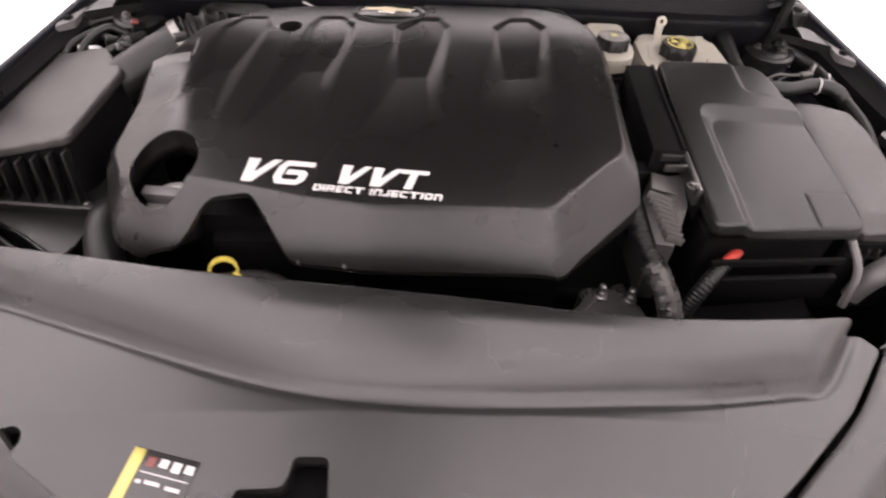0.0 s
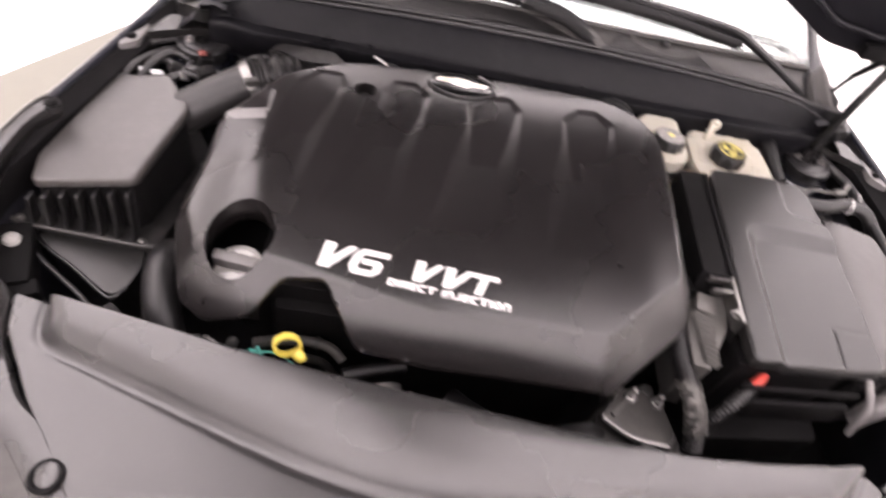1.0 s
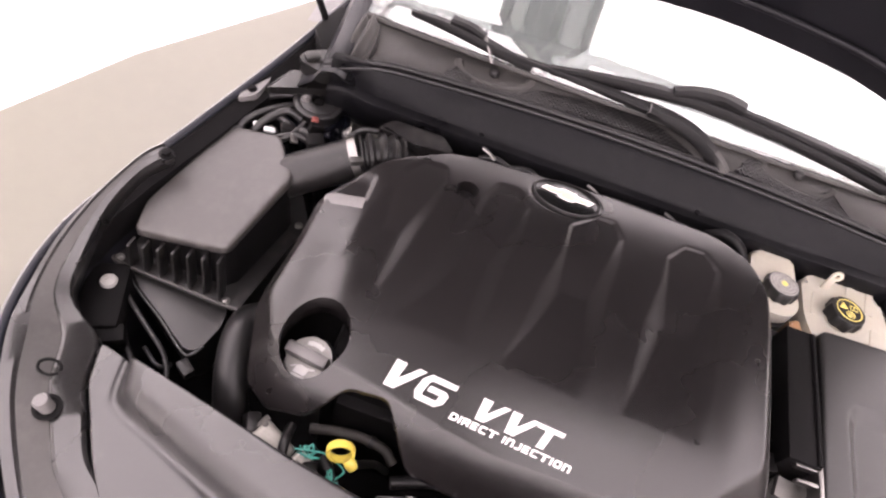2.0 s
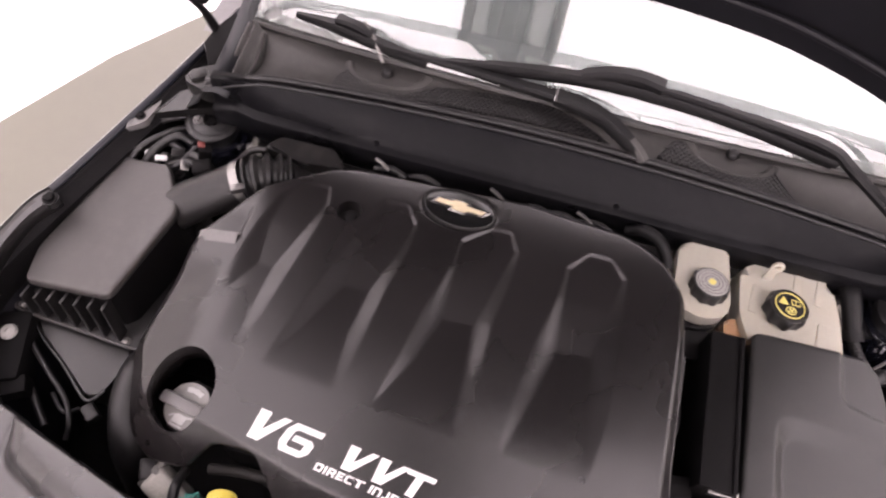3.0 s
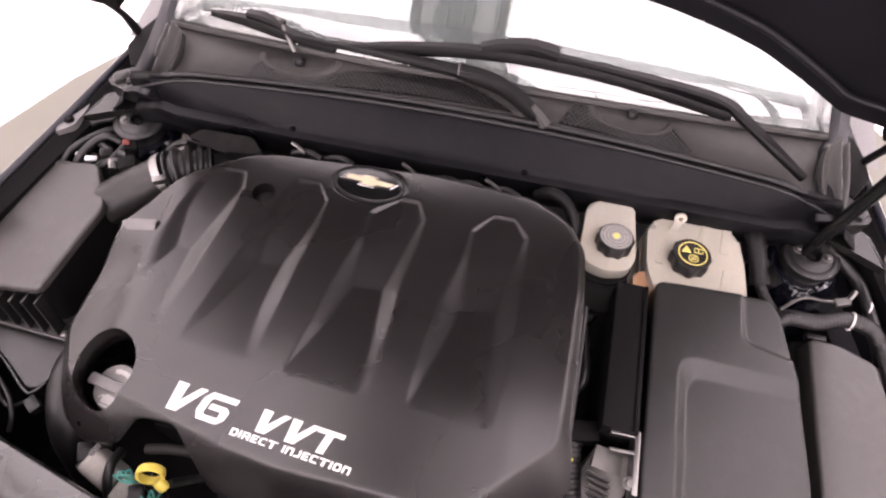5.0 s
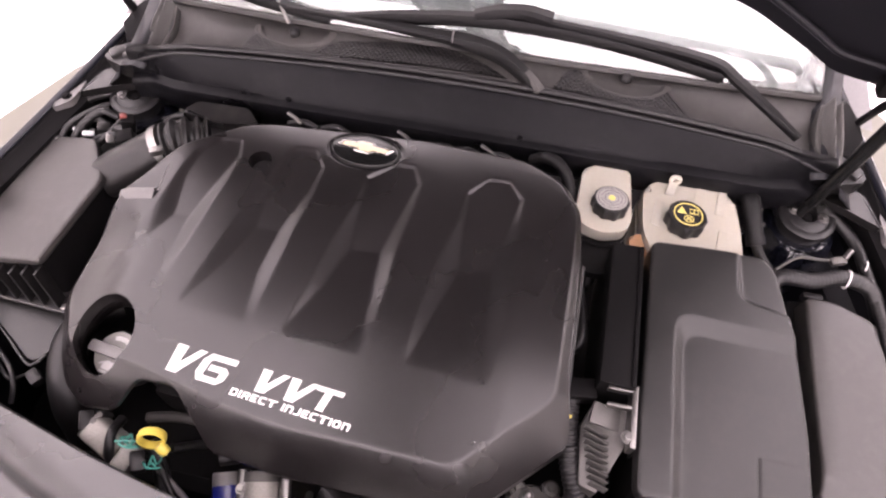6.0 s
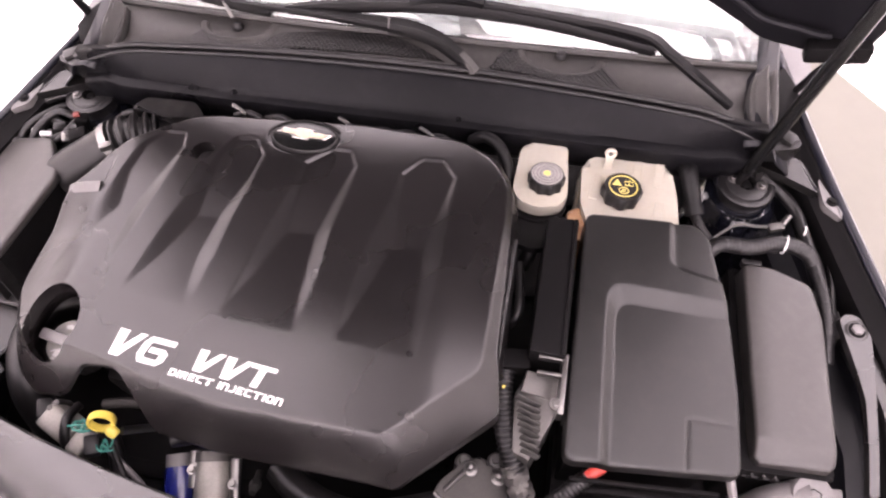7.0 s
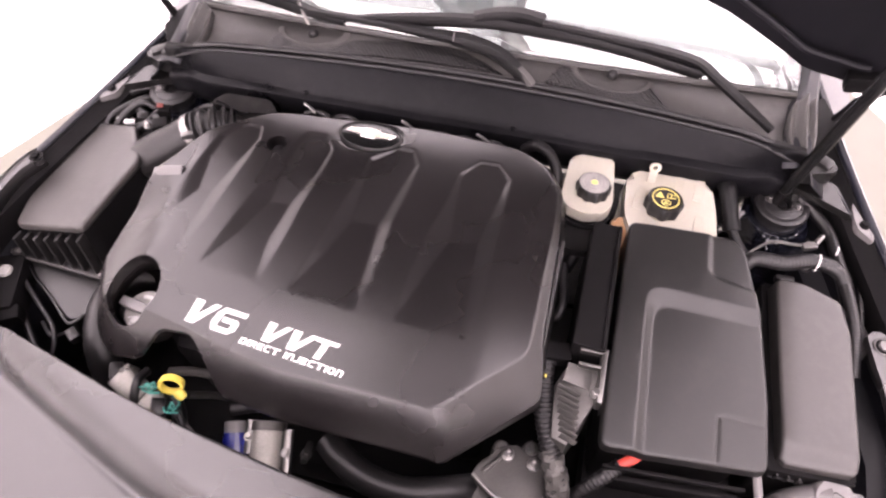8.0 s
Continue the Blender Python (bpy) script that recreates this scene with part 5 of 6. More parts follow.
# ---- reservoirs ----
brake = thing("brake_fluid_reservoir", "milky brake fluid reservoir with black cap", "reservoir", (0.252, 1.04, 0.88))
BR = rounded([(0.212, 1.108), (0.287, 1.121), (0.296, 1.012), (0.286, 0.990), (0.252, 0.980), (0.220, 0.990), (0.208, 1.012)], 0.018)
part("tank", prism(nb(), BR, 0.920, 0.945, 0.008, 3), TANK, brake)
part("mount", prism(nb(), [(0.2515 + (x - 0.2515) * 0.93, 1.03 + (y - 1.03) * 0.95) for x, y in BR], 0.84, 0.921, 0.004), DARK, brake, "dark cylinder mount below the tank")
bm = nb()
prism(bm, [(0.2515 + (x - 0.2515) * 1.05, 1.03 + (y - 1.03) * 1.04) for x, y in BR], 0.902, 0.910, 0.003)
part("tank_seam", bm, RUBBER, brake, "black rubber seal below the tank")
CM = pose(0.259, 1.032, 0.943, -8, 0, 0) @ Matrix.Scale(0.84, 4)
brake_cap = part("cap", lathe(nb(), [(0.034, 0), (0.0345, 0.018), (0.032, 0.024), (0.024, 0.025), (0.022, 0.022), (0.001, 0.022)], CM, 64, lambda a, h: 0.045 * math.cos(10 * a) if h < 0.023 else 0), PLASTIC, brake, "black ribbed cap")
part("cap_disc", lathe(nb(), [(0.0066, 0.0255), (0.0064, 0.0265), (0.001, 0.0267)], CM, 28), YELLOWINK, brake_cap, "small yellow symbol disc")
part("cap_plate", lathe(nb(), [(0.0300, 0.0235), (0.0295, 0.0252), (0.001, 0.0256)], CM, 32), PALEGREY, brake_cap, "worn grey cap plate")
bm = nb()
for r in (0.0125, 0.0190, 0.0255):
    tube(bm, [CM @ Vector((r * math.cos(a), r * math.sin(a), 0.0256)) for a in (k * math.tau / 36 for k in range(37))], 0.0004, 6, 0)
part("cap_rings", bm, PLASTIC, brake_cap, "worn printed rings")
part("cylinder_flange", prism(nb(), rounded([(0.198, 0.985), (0.305, 0.985), (0.295, 0.944), (0.252, 0.93), (0.208, 0.944)], 0.014), 0.884, 0.900, 0.004), RUBBER, brake)

cool = thing("coolant_reservoir", "milky plastic coolant tank with yellow-printed cap", "reservoir", (0.40, 1.03, 0.85))
CT = rounded([(0.315, 1.098), (0.345, 1.118), (0.459, 1.114), (0.470, 1.05), (0.474, 0.972), (0.342, 0.952), (0.318, 1.015)], 0.02)
part("tank", prism(nb(), CT, 0.80, 0.926, 0.012, 4), TANK, cool)
part("tank_seam", prism(nb(), [(0.395 + (x - 0.395) * 1.035, 1.03 + (y - 1.03) * 1.035) for x, y in CT], 0.876, 0.886, 0.002), TANK, cool, "raised moulded seam")
for x, y in ((0.405, 1.09), (0.440, 1.09), (0.44, 1.01), (0.34, 1.05)):
    part("tank_rib", box(nb(), (x, y, 0.926), (0.014, 0.05, 0.003), 0.0012, (0, 0, -8)), TANK, cool)
bm = nb()
box(bm, (0.3565, 1.094, 0.941), (0.014, 0.004, 0.034), 0.0015, (-8, 0, 4))
m = pose(0.3558, 1.0915, 0.964, 78, 0, 4)
loft(bm, [[m @ Vector((r * math.cos(a), r * math.sin(a), h)) for r, h in ((0.0042, -0.002), (0.0095, -0.002), (0.0098, 0.0), (0.0095, 0.002), (0.0042, 0.002), (0.0042, -0.002))] for a in (k * math.tau / 24 for k in range(25))])
part("mounting_tab", bm, TANK, cool)
part("coolant_line", prism(nb(), rounded([(0.300, 1.010), (0.306, 0.958), (0.352, 0.946), (0.338, 1.02)], 0.010), 0.82, 0.909, 0.006), COOLANT, cool, "orange coolant seen through the plastic")
CM = pose(0.379, 1.034, 0.927, -6, 2, 0) @ Matrix.Scale(0.86, 4)
part("neck", lathe(nb(), [(0.030, -0.01), (0.030, 0.008)], CM, 32), TANK, cool)
cap = part("cap", lathe(nb(), [(0.035, 0.004), (0.0365, 0.022), (0.034, 0.030), (0.029, 0.0315), (0.001, 0.0315)], CM, 72, lambda a, h: 0.06 * math.cos(8 * a) if h < 0.029 else 0), PLASTIC, cool, "black ribbed pressure cap")
bm = nb()
tube(bm, [CM @ Vector((0.0255 * math.cos(a), 0.0255 * math.sin(a), 0.0318)) for a in (k * math.tau / 40 for k in range(41))], 0.0011, 6, 0)
mark = lambda pts, r=0.0009: tube(bm, [CM @ Vector((x, y, 0.0318)) for x, y in pts], r, 6, 0)
mark([(-0.019, 0.001), (-0.004, 0.001), (-0.0115, 0.015), (-0.019, 0.001)], 0.0011)
bm.faces.new([bm.verts.new(CM @ Vector((x, y, 0.0323))) for x, y in ((-0.019, 0.001), (-0.004, 0.001), (-0.0115, 0.015))])
mark([(0.003, 0.003), (0.018, 0.003), (0.018, 0.013), (0.003, 0.013), (0.003, 0.003)])
mark([(0.0105, 0.003), (0.0105, 0.013)])
mark([(0.001 + 0.0085 * math.cos(a), -0.011 + 0.0075 * math.sin(a)) for a in (k * math.tau / 20 for k in range(21))])
mark([(-0.004, -0.013), (0.006, -0.013)])
mark([(-0.003, -0.009), (0.005, -0.009)])
part("cap_print", bm, YELLOWINK, cap, "yellow warning symbols as plain marks")

# ---- battery under its lid ----
batt = thing("battery_box", "black battery box under a dusty moulded lid", "battery", (0.44, 0.79, 0.72))
LID = rounded([(0.327, 0.978), (0.496, 0.988), (0.515, 0.968), (0.537, 0.872), (0.543, 0.852), (0.546, 0.835), (0.556, 0.73), (0.558, 0.626), (0.330, 0.603), (0.326, 0.70)], 0.014)
RECESS = rounded([(0.367, 0.868), (0.62, 0.862), (0.62, 0.55), (0.375, 0.55)], 0.032)
FLOOR = rounded([(0.382, 0.842), (0.62, 0.841), (0.62, 0.55), (0.389, 0.55)], 0.028)
CORNER = rounded([(0.452, 1.05), (0.456, 0.905), (0.62, 0.875), (0.62, 1.05)], 0.02)


def lid_z(x, y):
    z = 0.953 - 0.060 * (0.97 - y) - 0.05 * np.maximum(0, x - 0.36) ** 1.2
    a, b = np.maximum(0, nearest(x, y, RECESS)[0]), np.maximum(0, -nearest(x, y, FLOOR)[0])
    z = z - 0.011 * a / (a + b + 1e-6)
    z = z - 0.0045 * smooth01(nearest(x, y, CORNER)[0] / 0.008)
    seam = np.minimum(np.abs(y - 0.690) + 10 * (x < 0.492), np.abs(x - 0.488) + 10 * (y > 0.690))
    return z - 0.0015 * smooth01(1 - seam / 0.0035)


thick(part("lid", sheet(LID, lid_z, 0.0030, (), lambda x, y, z: (0.020 if y < 0.66 else 0.05, 0.002), 0.005, 0.02, 3), BATT, batt, "dusty black lid with a stepped recess", 40), 0.002)
part("case", prism(nb(), [(0.335, 0.965), (0.505, 0.965), (0.545, 0.84), (0.545, 0.65), (0.340, 0.625)], 0.66, 0.88, 0.004), DARK, batt)
part("tray", prism(nb(), rounded([(0.325, 0.985), (0.53, 0.98), (0.57, 0.84), (0.565, 0.60), (0.335, 0.575)], 0.01), 0.64, 0.72, 0.004), DARK, batt)
bm = nb()
box(bm, (0.445, 0.605, 0.86), (0.20, 0.006, 0.012), 0.002, (0, 0, 4))
box(bm, (0.45, 0.60, 0.81), (0.19, 0.01, 0.05), 0.004, (0, 0, 4))
part("front_rail", bm, DARK, batt)
part("bracket", tube(nb(), [(0.553, 0.63, 0.885), (0.566, 0.60, 0.85), (0.566, 0.585, 0.79)], 0.006, 8, 8), GREYPL, batt, "grey strap at the corner")
bm = nb()
tube(bm, [(0.41, 0.645, 0.84), (0.388, 0.621, 0.852), (0.368, 0.604, 0.851)], 0.0085, 12, 8)
single("battery_cable", bm, RED, "red battery cable below the lid", "cable")
bm = nb()
tube(bm, [(0.372, 0.607, 0.851), (0.340, 0.578, 0.832), (0.315, 0.56, 0.78)], 0.0120, 12, 6, 0.0012, 0.006)
single("cable_sleeve", bm, RUBBER, "black corrugated sleeve on the battery cable", "cable")

# ---- fuse box ----
fuse = thing("fuse_box", "black fuse box with a smooth curved lid", "fuse box", (0.63, 0.81, 0.74))
FB = rounded([(0.584, 0.972), (0.630, 0.968), (0.684, 0.946), (0.697, 0.89), (0.698, 0.78), (0.700, 0.668), (0.592, 0.664), (0.588, 0.80)], 0.008)


def fuse_z(x, y):
    return 0.888 - 3.4 * np.maximum(0, np.abs(x - 0.646) - 0.026) ** 2 - 0.03 * (0.97 - y) - 0.02 * smooth01((0.70 - y) / 0.05)


thick(part("lid", sheet(FB, fuse_z, 0.004, (), lambda x, y, z: (0.05, 0.004), 0.006, 0.02, 3), DUSTY, fuse, "smooth black curved lid", 40), 0.002)
part("base", prism(nb(), rounded([(0.572, 0.98), (0.63, 0.975), (0.690, 0.94), (0.704, 0.66), (0.575, 0.655)], 0.008), 0.70, 0.85, 0.004), DARK, fuse)
bm = nb()
for k in range(3):
    box(bm, (0.598 + 0.016 * k, 0.660, 0.83), (0.004, 0.014, 0.02), 0.001)
box(bm, (0.615, 0.657, 0.823), (0.05, 0.006, 0.005), 0.001)
part("latch", bm, PLASTIC, fuse)
part("rear_latch", box(nb(), (0.60, 0.978, 0.872), (0.03, 0.010, 0.014), 0.002), PLASTIC, fuse)
bottle = thing("washer_bottle", "grey washer fluid bottle neck with a marked cap", "bottle", (0.66, 0.635, 0.78))
part("neck", tube(nb(), [(0.612, 0.628, 0.76), (0.626, 0.632, 0.80), (0.652, 0.637, 0.822), (0.676, 0.640, 0.828)], lambda u: 0.015 + 0.009 * u, 16, 8), GREYPL, bottle, "pale grey filler neck")
m = pose(0.676, 0.640, 0.832, 14, 6, 0)
cap = part("cap", lathe(nb(), [(0.026, -0.016), (0.030, -0.012), (0.031, 0.006), (0.028, 0.011), (0.002, 0.012)], m, 36, lambda a, h: 0.02 * math.cos(14 * a) if -0.013 < h < 0.007 else 0), GREYPL, bottle, "round grey cap")
part("cap_tab", box(nb(), (0.706, 0.645, 0.838), (0.022, 0.018, 0.008), 0.003, (14, 6, 8)), GREYPL, bottle)
bm = nb()
tube(bm, [m @ Vector(p) for p in ((-0.010, -0.008, 0.0118), (-0.012, 0.006, 0.0118), (0.000, 0.010, 0.0118), (0.010, 0.006, 0.0118), (0.008, -0.008, 0.0118), (-0.010, -0.008, 0.0118))], 0.0009, 6, 0)
part("cap_mark", bm, DARK, cap, "dark moulded symbol as plain lines")

# ---- engine control module with its heat sink ----
ecm = thing("control_module", "control module with black shroud and alloy heat sink", "control unit", (0.295, 0.78, 0.80))
bm = nb()
prism(bm, [(0.270, 0.965), (0.318, 0.965), (0.318, 0.735), (0.268, 0.738)], 0.80, 0.950, 0.004)
part("shroud", bm, DARK, ecm, "black shroud")
part("shroud_rib", box(nb(), (0.3135, 0.85, 0.951), (0.006, 0.225, 0.006), 0.0015), DARK, ecm)
bm = nb()
prism(bm, [(0.270, 0.722), (0.318, 0.722), (0.316, 0.668), (0.288, 0.606), (0.264, 0.614), (0.256, 0.690)], 0.80, 0.918, 0.004, 2, lambda x, y: 0.25 * (y - 0.73) + 0.25 * (x - 0.3))
sink = part("heat_sink", bm, ALLOY, ecm, "cast alloy heat sink")
for k in range(9):
    u = k / 8
    part("fin", box(nb(), (0.276 + 0.012 * u, 0.680 - 0.066 * u, 0.908 - 0.018 * u), (0.036 - 0.010 * u, 0.0016, 0.012), 0.0004, (-20, 14, -12)), ALLOY, sink)
part("sink_plate", box(nb(), (0.287, 0.704, 0.912), (0.042, 0.030, 0.008), 0.002, (12, 10, -6)), ALLOY, sink)
bm = nb()
box(bm, (0.318, 0.700, 0.930), (0.008, 0.085, 0.03), 0.002)
for y in (0.735, 0.712):
    box(bm, (0.300, y, 0.938), (0.036, 0.005, 0.012), 0.001)
part("mount_frame", bm, STEEL, ecm, "bright alloy mounting frame")
bolt(ecm, (0.312, 0.672, 0.938), 0.006, 0.010, STEEL)
part("connector", box(nb(), (0.245, 0.735, 0.905), (0.05, 0.03, 0.03), 0.004, (0, 10, 12)), DARK, ecm, "black plug")
bm = nb()
tube(bm, [(0.238, 0.735, 0.905), (0.240, 0.69, 0.89), (0.252, 0.64, 0.87), (0.275, 0.595, 0.84), (0.292, 0.56, 0.81), (0.30, 0.53, 0.77)], 0.0155, 14, 8, 0.002, 0.007)
single("engine_harness", bm, RUBBER, "thick black corrugated engine harness", "wiring")
loom("wiring_loom", "black wiring loom beside the control module", "wiring",
     [[(0.262, 0.66, 0.86), (0.275, 0.61, 0.84), (0.30, 0.56, 0.80)], [(0.225, 0.80, 0.86), (0.245, 0.82, 0.90), (0.235, 0.90, 0.90)], [(0.24, 0.93, 0.84), (0.25, 0.95, 0.87), (0.235, 0.99, 0.86)]],
     [0.008, 0.008, 0.012], RUBBER)
rng = random.Random(7)
bm = tube(nb(), [(0.268, 0.608, 0.846), (0.279, 0.588, 0.834), (0.290, 0.566, 0.814), (0.298, 0.545, 0.790)], 0.0172, 16, 7)
for v in bm.verts:
    v.co += Vector((rng.uniform(-1, 1), rng.uniform(-1, 1), rng.uniform(-1, 1))) * 0.0022
single("foil_wrap", bm, ALLOY, "crumpled shiny foil wrap round the harness", "wiring", smooth=25)
single("wire_plug", box(nb(), (0.240, 0.695, 0.907), (0.004, 0.004, 0.005), 0.001), YELLOW, "tiny yellow tag on the harness", "tag")

# ---- gearbox and engine front ----
gear = thing("gearbox", "dirty cast alloy gearbox housing with bolts", "gearbox", (0.22, 0.56, 0.65))
part("housing", prism(nb(), rounded([(0.16, 0.585), (0.21, 0.635), (0.275, 0.62), (0.30, 0.53), (0.24, 0.48), (0.15, 0.50)], 0.015), 0.60, 0.742, 0.008, 3), ALLOY, gear)
for p in ((0.196, 0.618), (0.245, 0.628), (0.27, 0.55)):
    part("boss", lathe(nb(), [(0.016, -0.03), (0.014, 0.012), (0.008, 0.013)], pose(p[0], p[1], 0.742), 20), ALLOY, gear)
    bolt(gear, (p[0], p[1], 0.755), 0.007, 0.012, STEEL)
plate = part("bracket_plate", prism(nb(), rounded([(0.158, 0.566), (0.196, 0.618), (0.222, 0.624), (0.262, 0.596), (0.276, 0.548), (0.262, 0.532), (0.205, 0.540)], 0.006), 0.758, 0.768, 0.002), ALLOY, gear, "flat worn alloy bracket plate")
part("plate_rib", box(nb(), (0.190, 0.588, 0.770), (0.050, 0.008, 0.008), 0.003, (0, 0, 52)), ALLOY, plate)
part("plate_lip", tube(nb(), [(0.160, 0.563, 0.766), (0.205, 0.537, 0.766), (0.262, 0.529, 0.766)], 0.004, 8, 4), STEEL, plate, "bright bent edge")
for x, y in ((0.2085, 0.606), (0.252, 0.600)):
    part("stud", lathe(nb(), [(0.011, 0), (0.011, 0.006), (0.007, 0.007), (0.007, 0.014), (0.0055, 0.015), (0.0055, 0.026), (0.003, 0.028)], pose(x, y, 0.768), 12), STEEL, plate)
cap = part("round_cap", lathe(nb(), [(0.024, -0.02), (0.024, 0.004), (0.020, 0.008), (0.019, 0.004), (0.008, 0.004), (0.006, 0.010), (0.002, 0.011)], pose(0.232, 0.515, 0.755, 20, 0, 0), 28), PLASTIC, gear, "black ringed cap")
alt = thing("alternator", "cast alloy alternator in front of the engine", "alternator", (-0.12, 0.53, 0.66))
part("housing", tube(nb(), [(-0.186, 0.556, 0.768), (-0.178, 0.520, 0.762), (-0.166, 0.455, 0.748)], 0.026, 28, 4), BARE, alt)
part("rear_collar", tube(nb(), [(-0.187, 0.560, 0.770), (-0.184, 0.546, 0.767)], 0.029, 28, 1), ALLOY, alt)
for p, q in (((-0.150, 0.556, 0.772), (-0.136, 0.490, 0.752)), ((-0.214, 0.556, 0.776), (-0.204, 0.505, 0.762))):
    part("bracket", tube(nb(), [p, q], 0.0085, 12, 1), STEEL, alt, "bright steel bracket beside the housing")
    a = Vector(p).lerp(Vector(q), 0.55)
    bolt(alt, (a.x, a.y, a.z + 0.008), 0.0055, 0.009, STEEL)
part("end_ring", lathe(nb(), [(0.010, -0.01), (0.012, 0.0), (0.009, 0.004), (0.006, 0.004), (0.006, -0.004)], pose(-0.166, 0.474, 0.778, 10, 0, 0), 20), STEEL, alt)
canister = thing("blue_canister", "small blue metal canister before the engine", "canister", (-0.225, 0.50, 0.74))
part("body", tube(nb(), [(-0.237, 0.530, 0.760), (-0.228, 0.500, 0.754), (-0.214, 0.445, 0.740)], 0.0225, 28, 4), BLUE, canister)
part("collar", tube(nb(), [(-0.243, 0.548, 0.764), (-0.237, 0.529, 0.760)], 0.0205, 24, 1), GREYPL, canister, "dull grey collar")
loom("coolant_hose", "wide dusty rubber coolant hoses before the engine", "hose",
     [[(-0.085, 0.560, 0.75), (-0.05, 0.535, 0.757), (0.0, 0.515, 0.760), (0.06, 0.510, 0.760), (0.12, 0.53, 0.745), (0.16, 0.55, 0.72)], [(-0.25, 0.56, 0.79), (-0.21, 0.575, 0.79), (-0.16, 0.59, 0.79)]], [0.025, 0.010], RUBBER)
post = thing("engine_stud", "short bright stud on the engine front", "fastener", (-0.105, 0.53, 0.76))
part("shank", tube(nb(), [(-0.110, 0.545, 0.765), (-0.104, 0.510, 0.785)], 0.0055, 12, 1), STEEL, post)
part("nut", tube(nb(), [(-0.107, 0.528, 0.775), (-0.105, 0.519, 0.780)], 0.009, 6, 1), STEEL, post)
pipe = thing("coolant_pipe", "dusty grey pipe under the cover's notch", "pipe", (-0.33, 0.60, 0.83))
part("tube", tube(nb(), [(-0.390, 0.600, 0.775), (-0.350, 0.606, 0.786), (-0.310, 0.608, 0.790), (-0.275, 0.604, 0.786), (-0.255, 0.592, 0.775)], 0.0080, 14, 8), HOSE, pipe)
part("clip", tube(nb(), [(-0.300, 0.608, 0.790), (-0.292, 0.607, 0.789)], 0.0100, 16, 1), PLASTIC, pipe)
bm = nb()
tube(bm, [(-0.337, 0.530, 0.803), (-0.312, 0.516, 0.800), (-0.280, 0.498, 0.795), (-0.255, 0.480, 0.785)], 0.0045, 10, 6)
single("linkage_rod", bm, GREYPL, "thin grey rod below the dipstick", "rod")
dip = thing("oil_dipstick", "bright yellow ring handle of the oil dipstick", "dipstick", (-0.32, 0.555, 0.83))
m = pose(-0.330, 0.556, 0.862, 66, 6, 14)
bm = nb()
loft(bm, [[m @ Vector((r * math.cos(a), 0.88 * r * math.sin(a), h)) for r, h in ((0.0162, -0.006), (0.0195, -0.006), (0.0203, 0.0), (0.0195, 0.006), (0.0162, 0.006), (0.0158, 0.0), (0.0162, -0.006))] for a in (k * math.tau / 36 for k in range(37))])
part("ring", bm, YELLOW, dip)
bm = nb()
tube(bm, [(-0.318, 0.549, 0.859), (-0.312, 0.546, 0.855), (-0.306, 0.543, 0.850)], lambda u: 0.0070 + 0.0018 * math.sin(math.pi * u), 14, 6)
part("stem", bm, YELLOW, dip)
part("guide_tube", tube(nb(), [(-0.306, 0.552, 0.842), (-0.28, 0.58, 0.78), (-0.26, 0.60, 0.70)], 0.006, 10, 6), STEEL, dip)
green = thing("green_wires", "tangled thin green wires beside the dipstick", "wiring", (-0.36, 0.54, 0.80))
lines = [[(-0.392, 0.545, 0.838), (-0.37, 0.548, 0.846), (-0.345, 0.55, 0.845), (-0.318, 0.54, 0.838), (-0.325, 0.53, 0.82)]]
for k in range(5):
    a = k * 1.25
    lines.append([(-0.378 + 0.012 * math.cos(a), 0.548 + 0.008 * math.sin(a), 0.834), (-0.372 + 0.010 * math.cos(a + 1.5), 0.548 + 0.010 * math.sin(a + 1.5), 0.842), (-0.366 + 0.012 * math.cos(a + 3), 0.545, 0.836)])
for k in range(4):
    a = k * 1.6
    lines.append([(-0.340 + 0.010 * math.cos(a), 0.530 + 0.008 * math.sin(a), 0.815), (-0.336, 0.530 + 0.009 * math.sin(a + 1.5), 0.824), (-0.330 + 0.009 * math.cos(a + 3), 0.527, 0.816)])
for line in lines:
    part("wire", tube(nb(), line, 0.0016, 6, 6), GREEN, green)
thermo = thing("thermostat_housing", "bright cast alloy thermostat housing with black band", "engine part", (-0.42, 0.55, 0.78))
bm = nb()
box(bm, (-0.432, 0.555, 0.785), (0.062, 0.040, 0.052), 0.010, (10, 14, -24), 3)
box(bm, (-0.386, 0.536, 0.785), (0.030, 0.044, 0.046), 0.008, (8, 10, -20), 3)
part("body", bm, BARE, thermo)
part("flange", box(nb(), (-0.464, 0.572, 0.776), (0.010, 0.046, 0.050), 0.003, (8, 14, -24)), ALLOY, thermo)
part("band", tube(nb(), [(-0.415, 0.585, 0.800), (-0.413, 0.560, 0.816), (-0.408, 0.530, 0.806), (-0.405, 0.515, 0.775)], 0.0075, 12, 8), RUBBER, thermo, "black hose over the housing")
bolt(thermo, (-0.448, 0.570, 0.810), 0.005, 0.008, ALLOY)
loom("wiring_loom", "black wiring loom below the yellow dipstick", "wiring",
     [[(-0.33, 0.535, 0.81), (-0.30, 0.50, 0.80), (-0.28, 0.47, 0.78)], [(-0.36, 0.56, 0.80), (-0.34, 0.54, 0.785), (-0.32, 0.50, 0.77)]], [0.005, 0.012], RUBBER)
for p in ((-0.472, 0.572, 0.79), (-0.455, 0.56, 0.78), (-0.365, 0.53, 0.80)):
    single("connector", box(nb(), p, (0.022, 0.03, 0.028), 0.004, (10, 20, 25)), PLASTIC, "small plug connector before the engine", "connector")

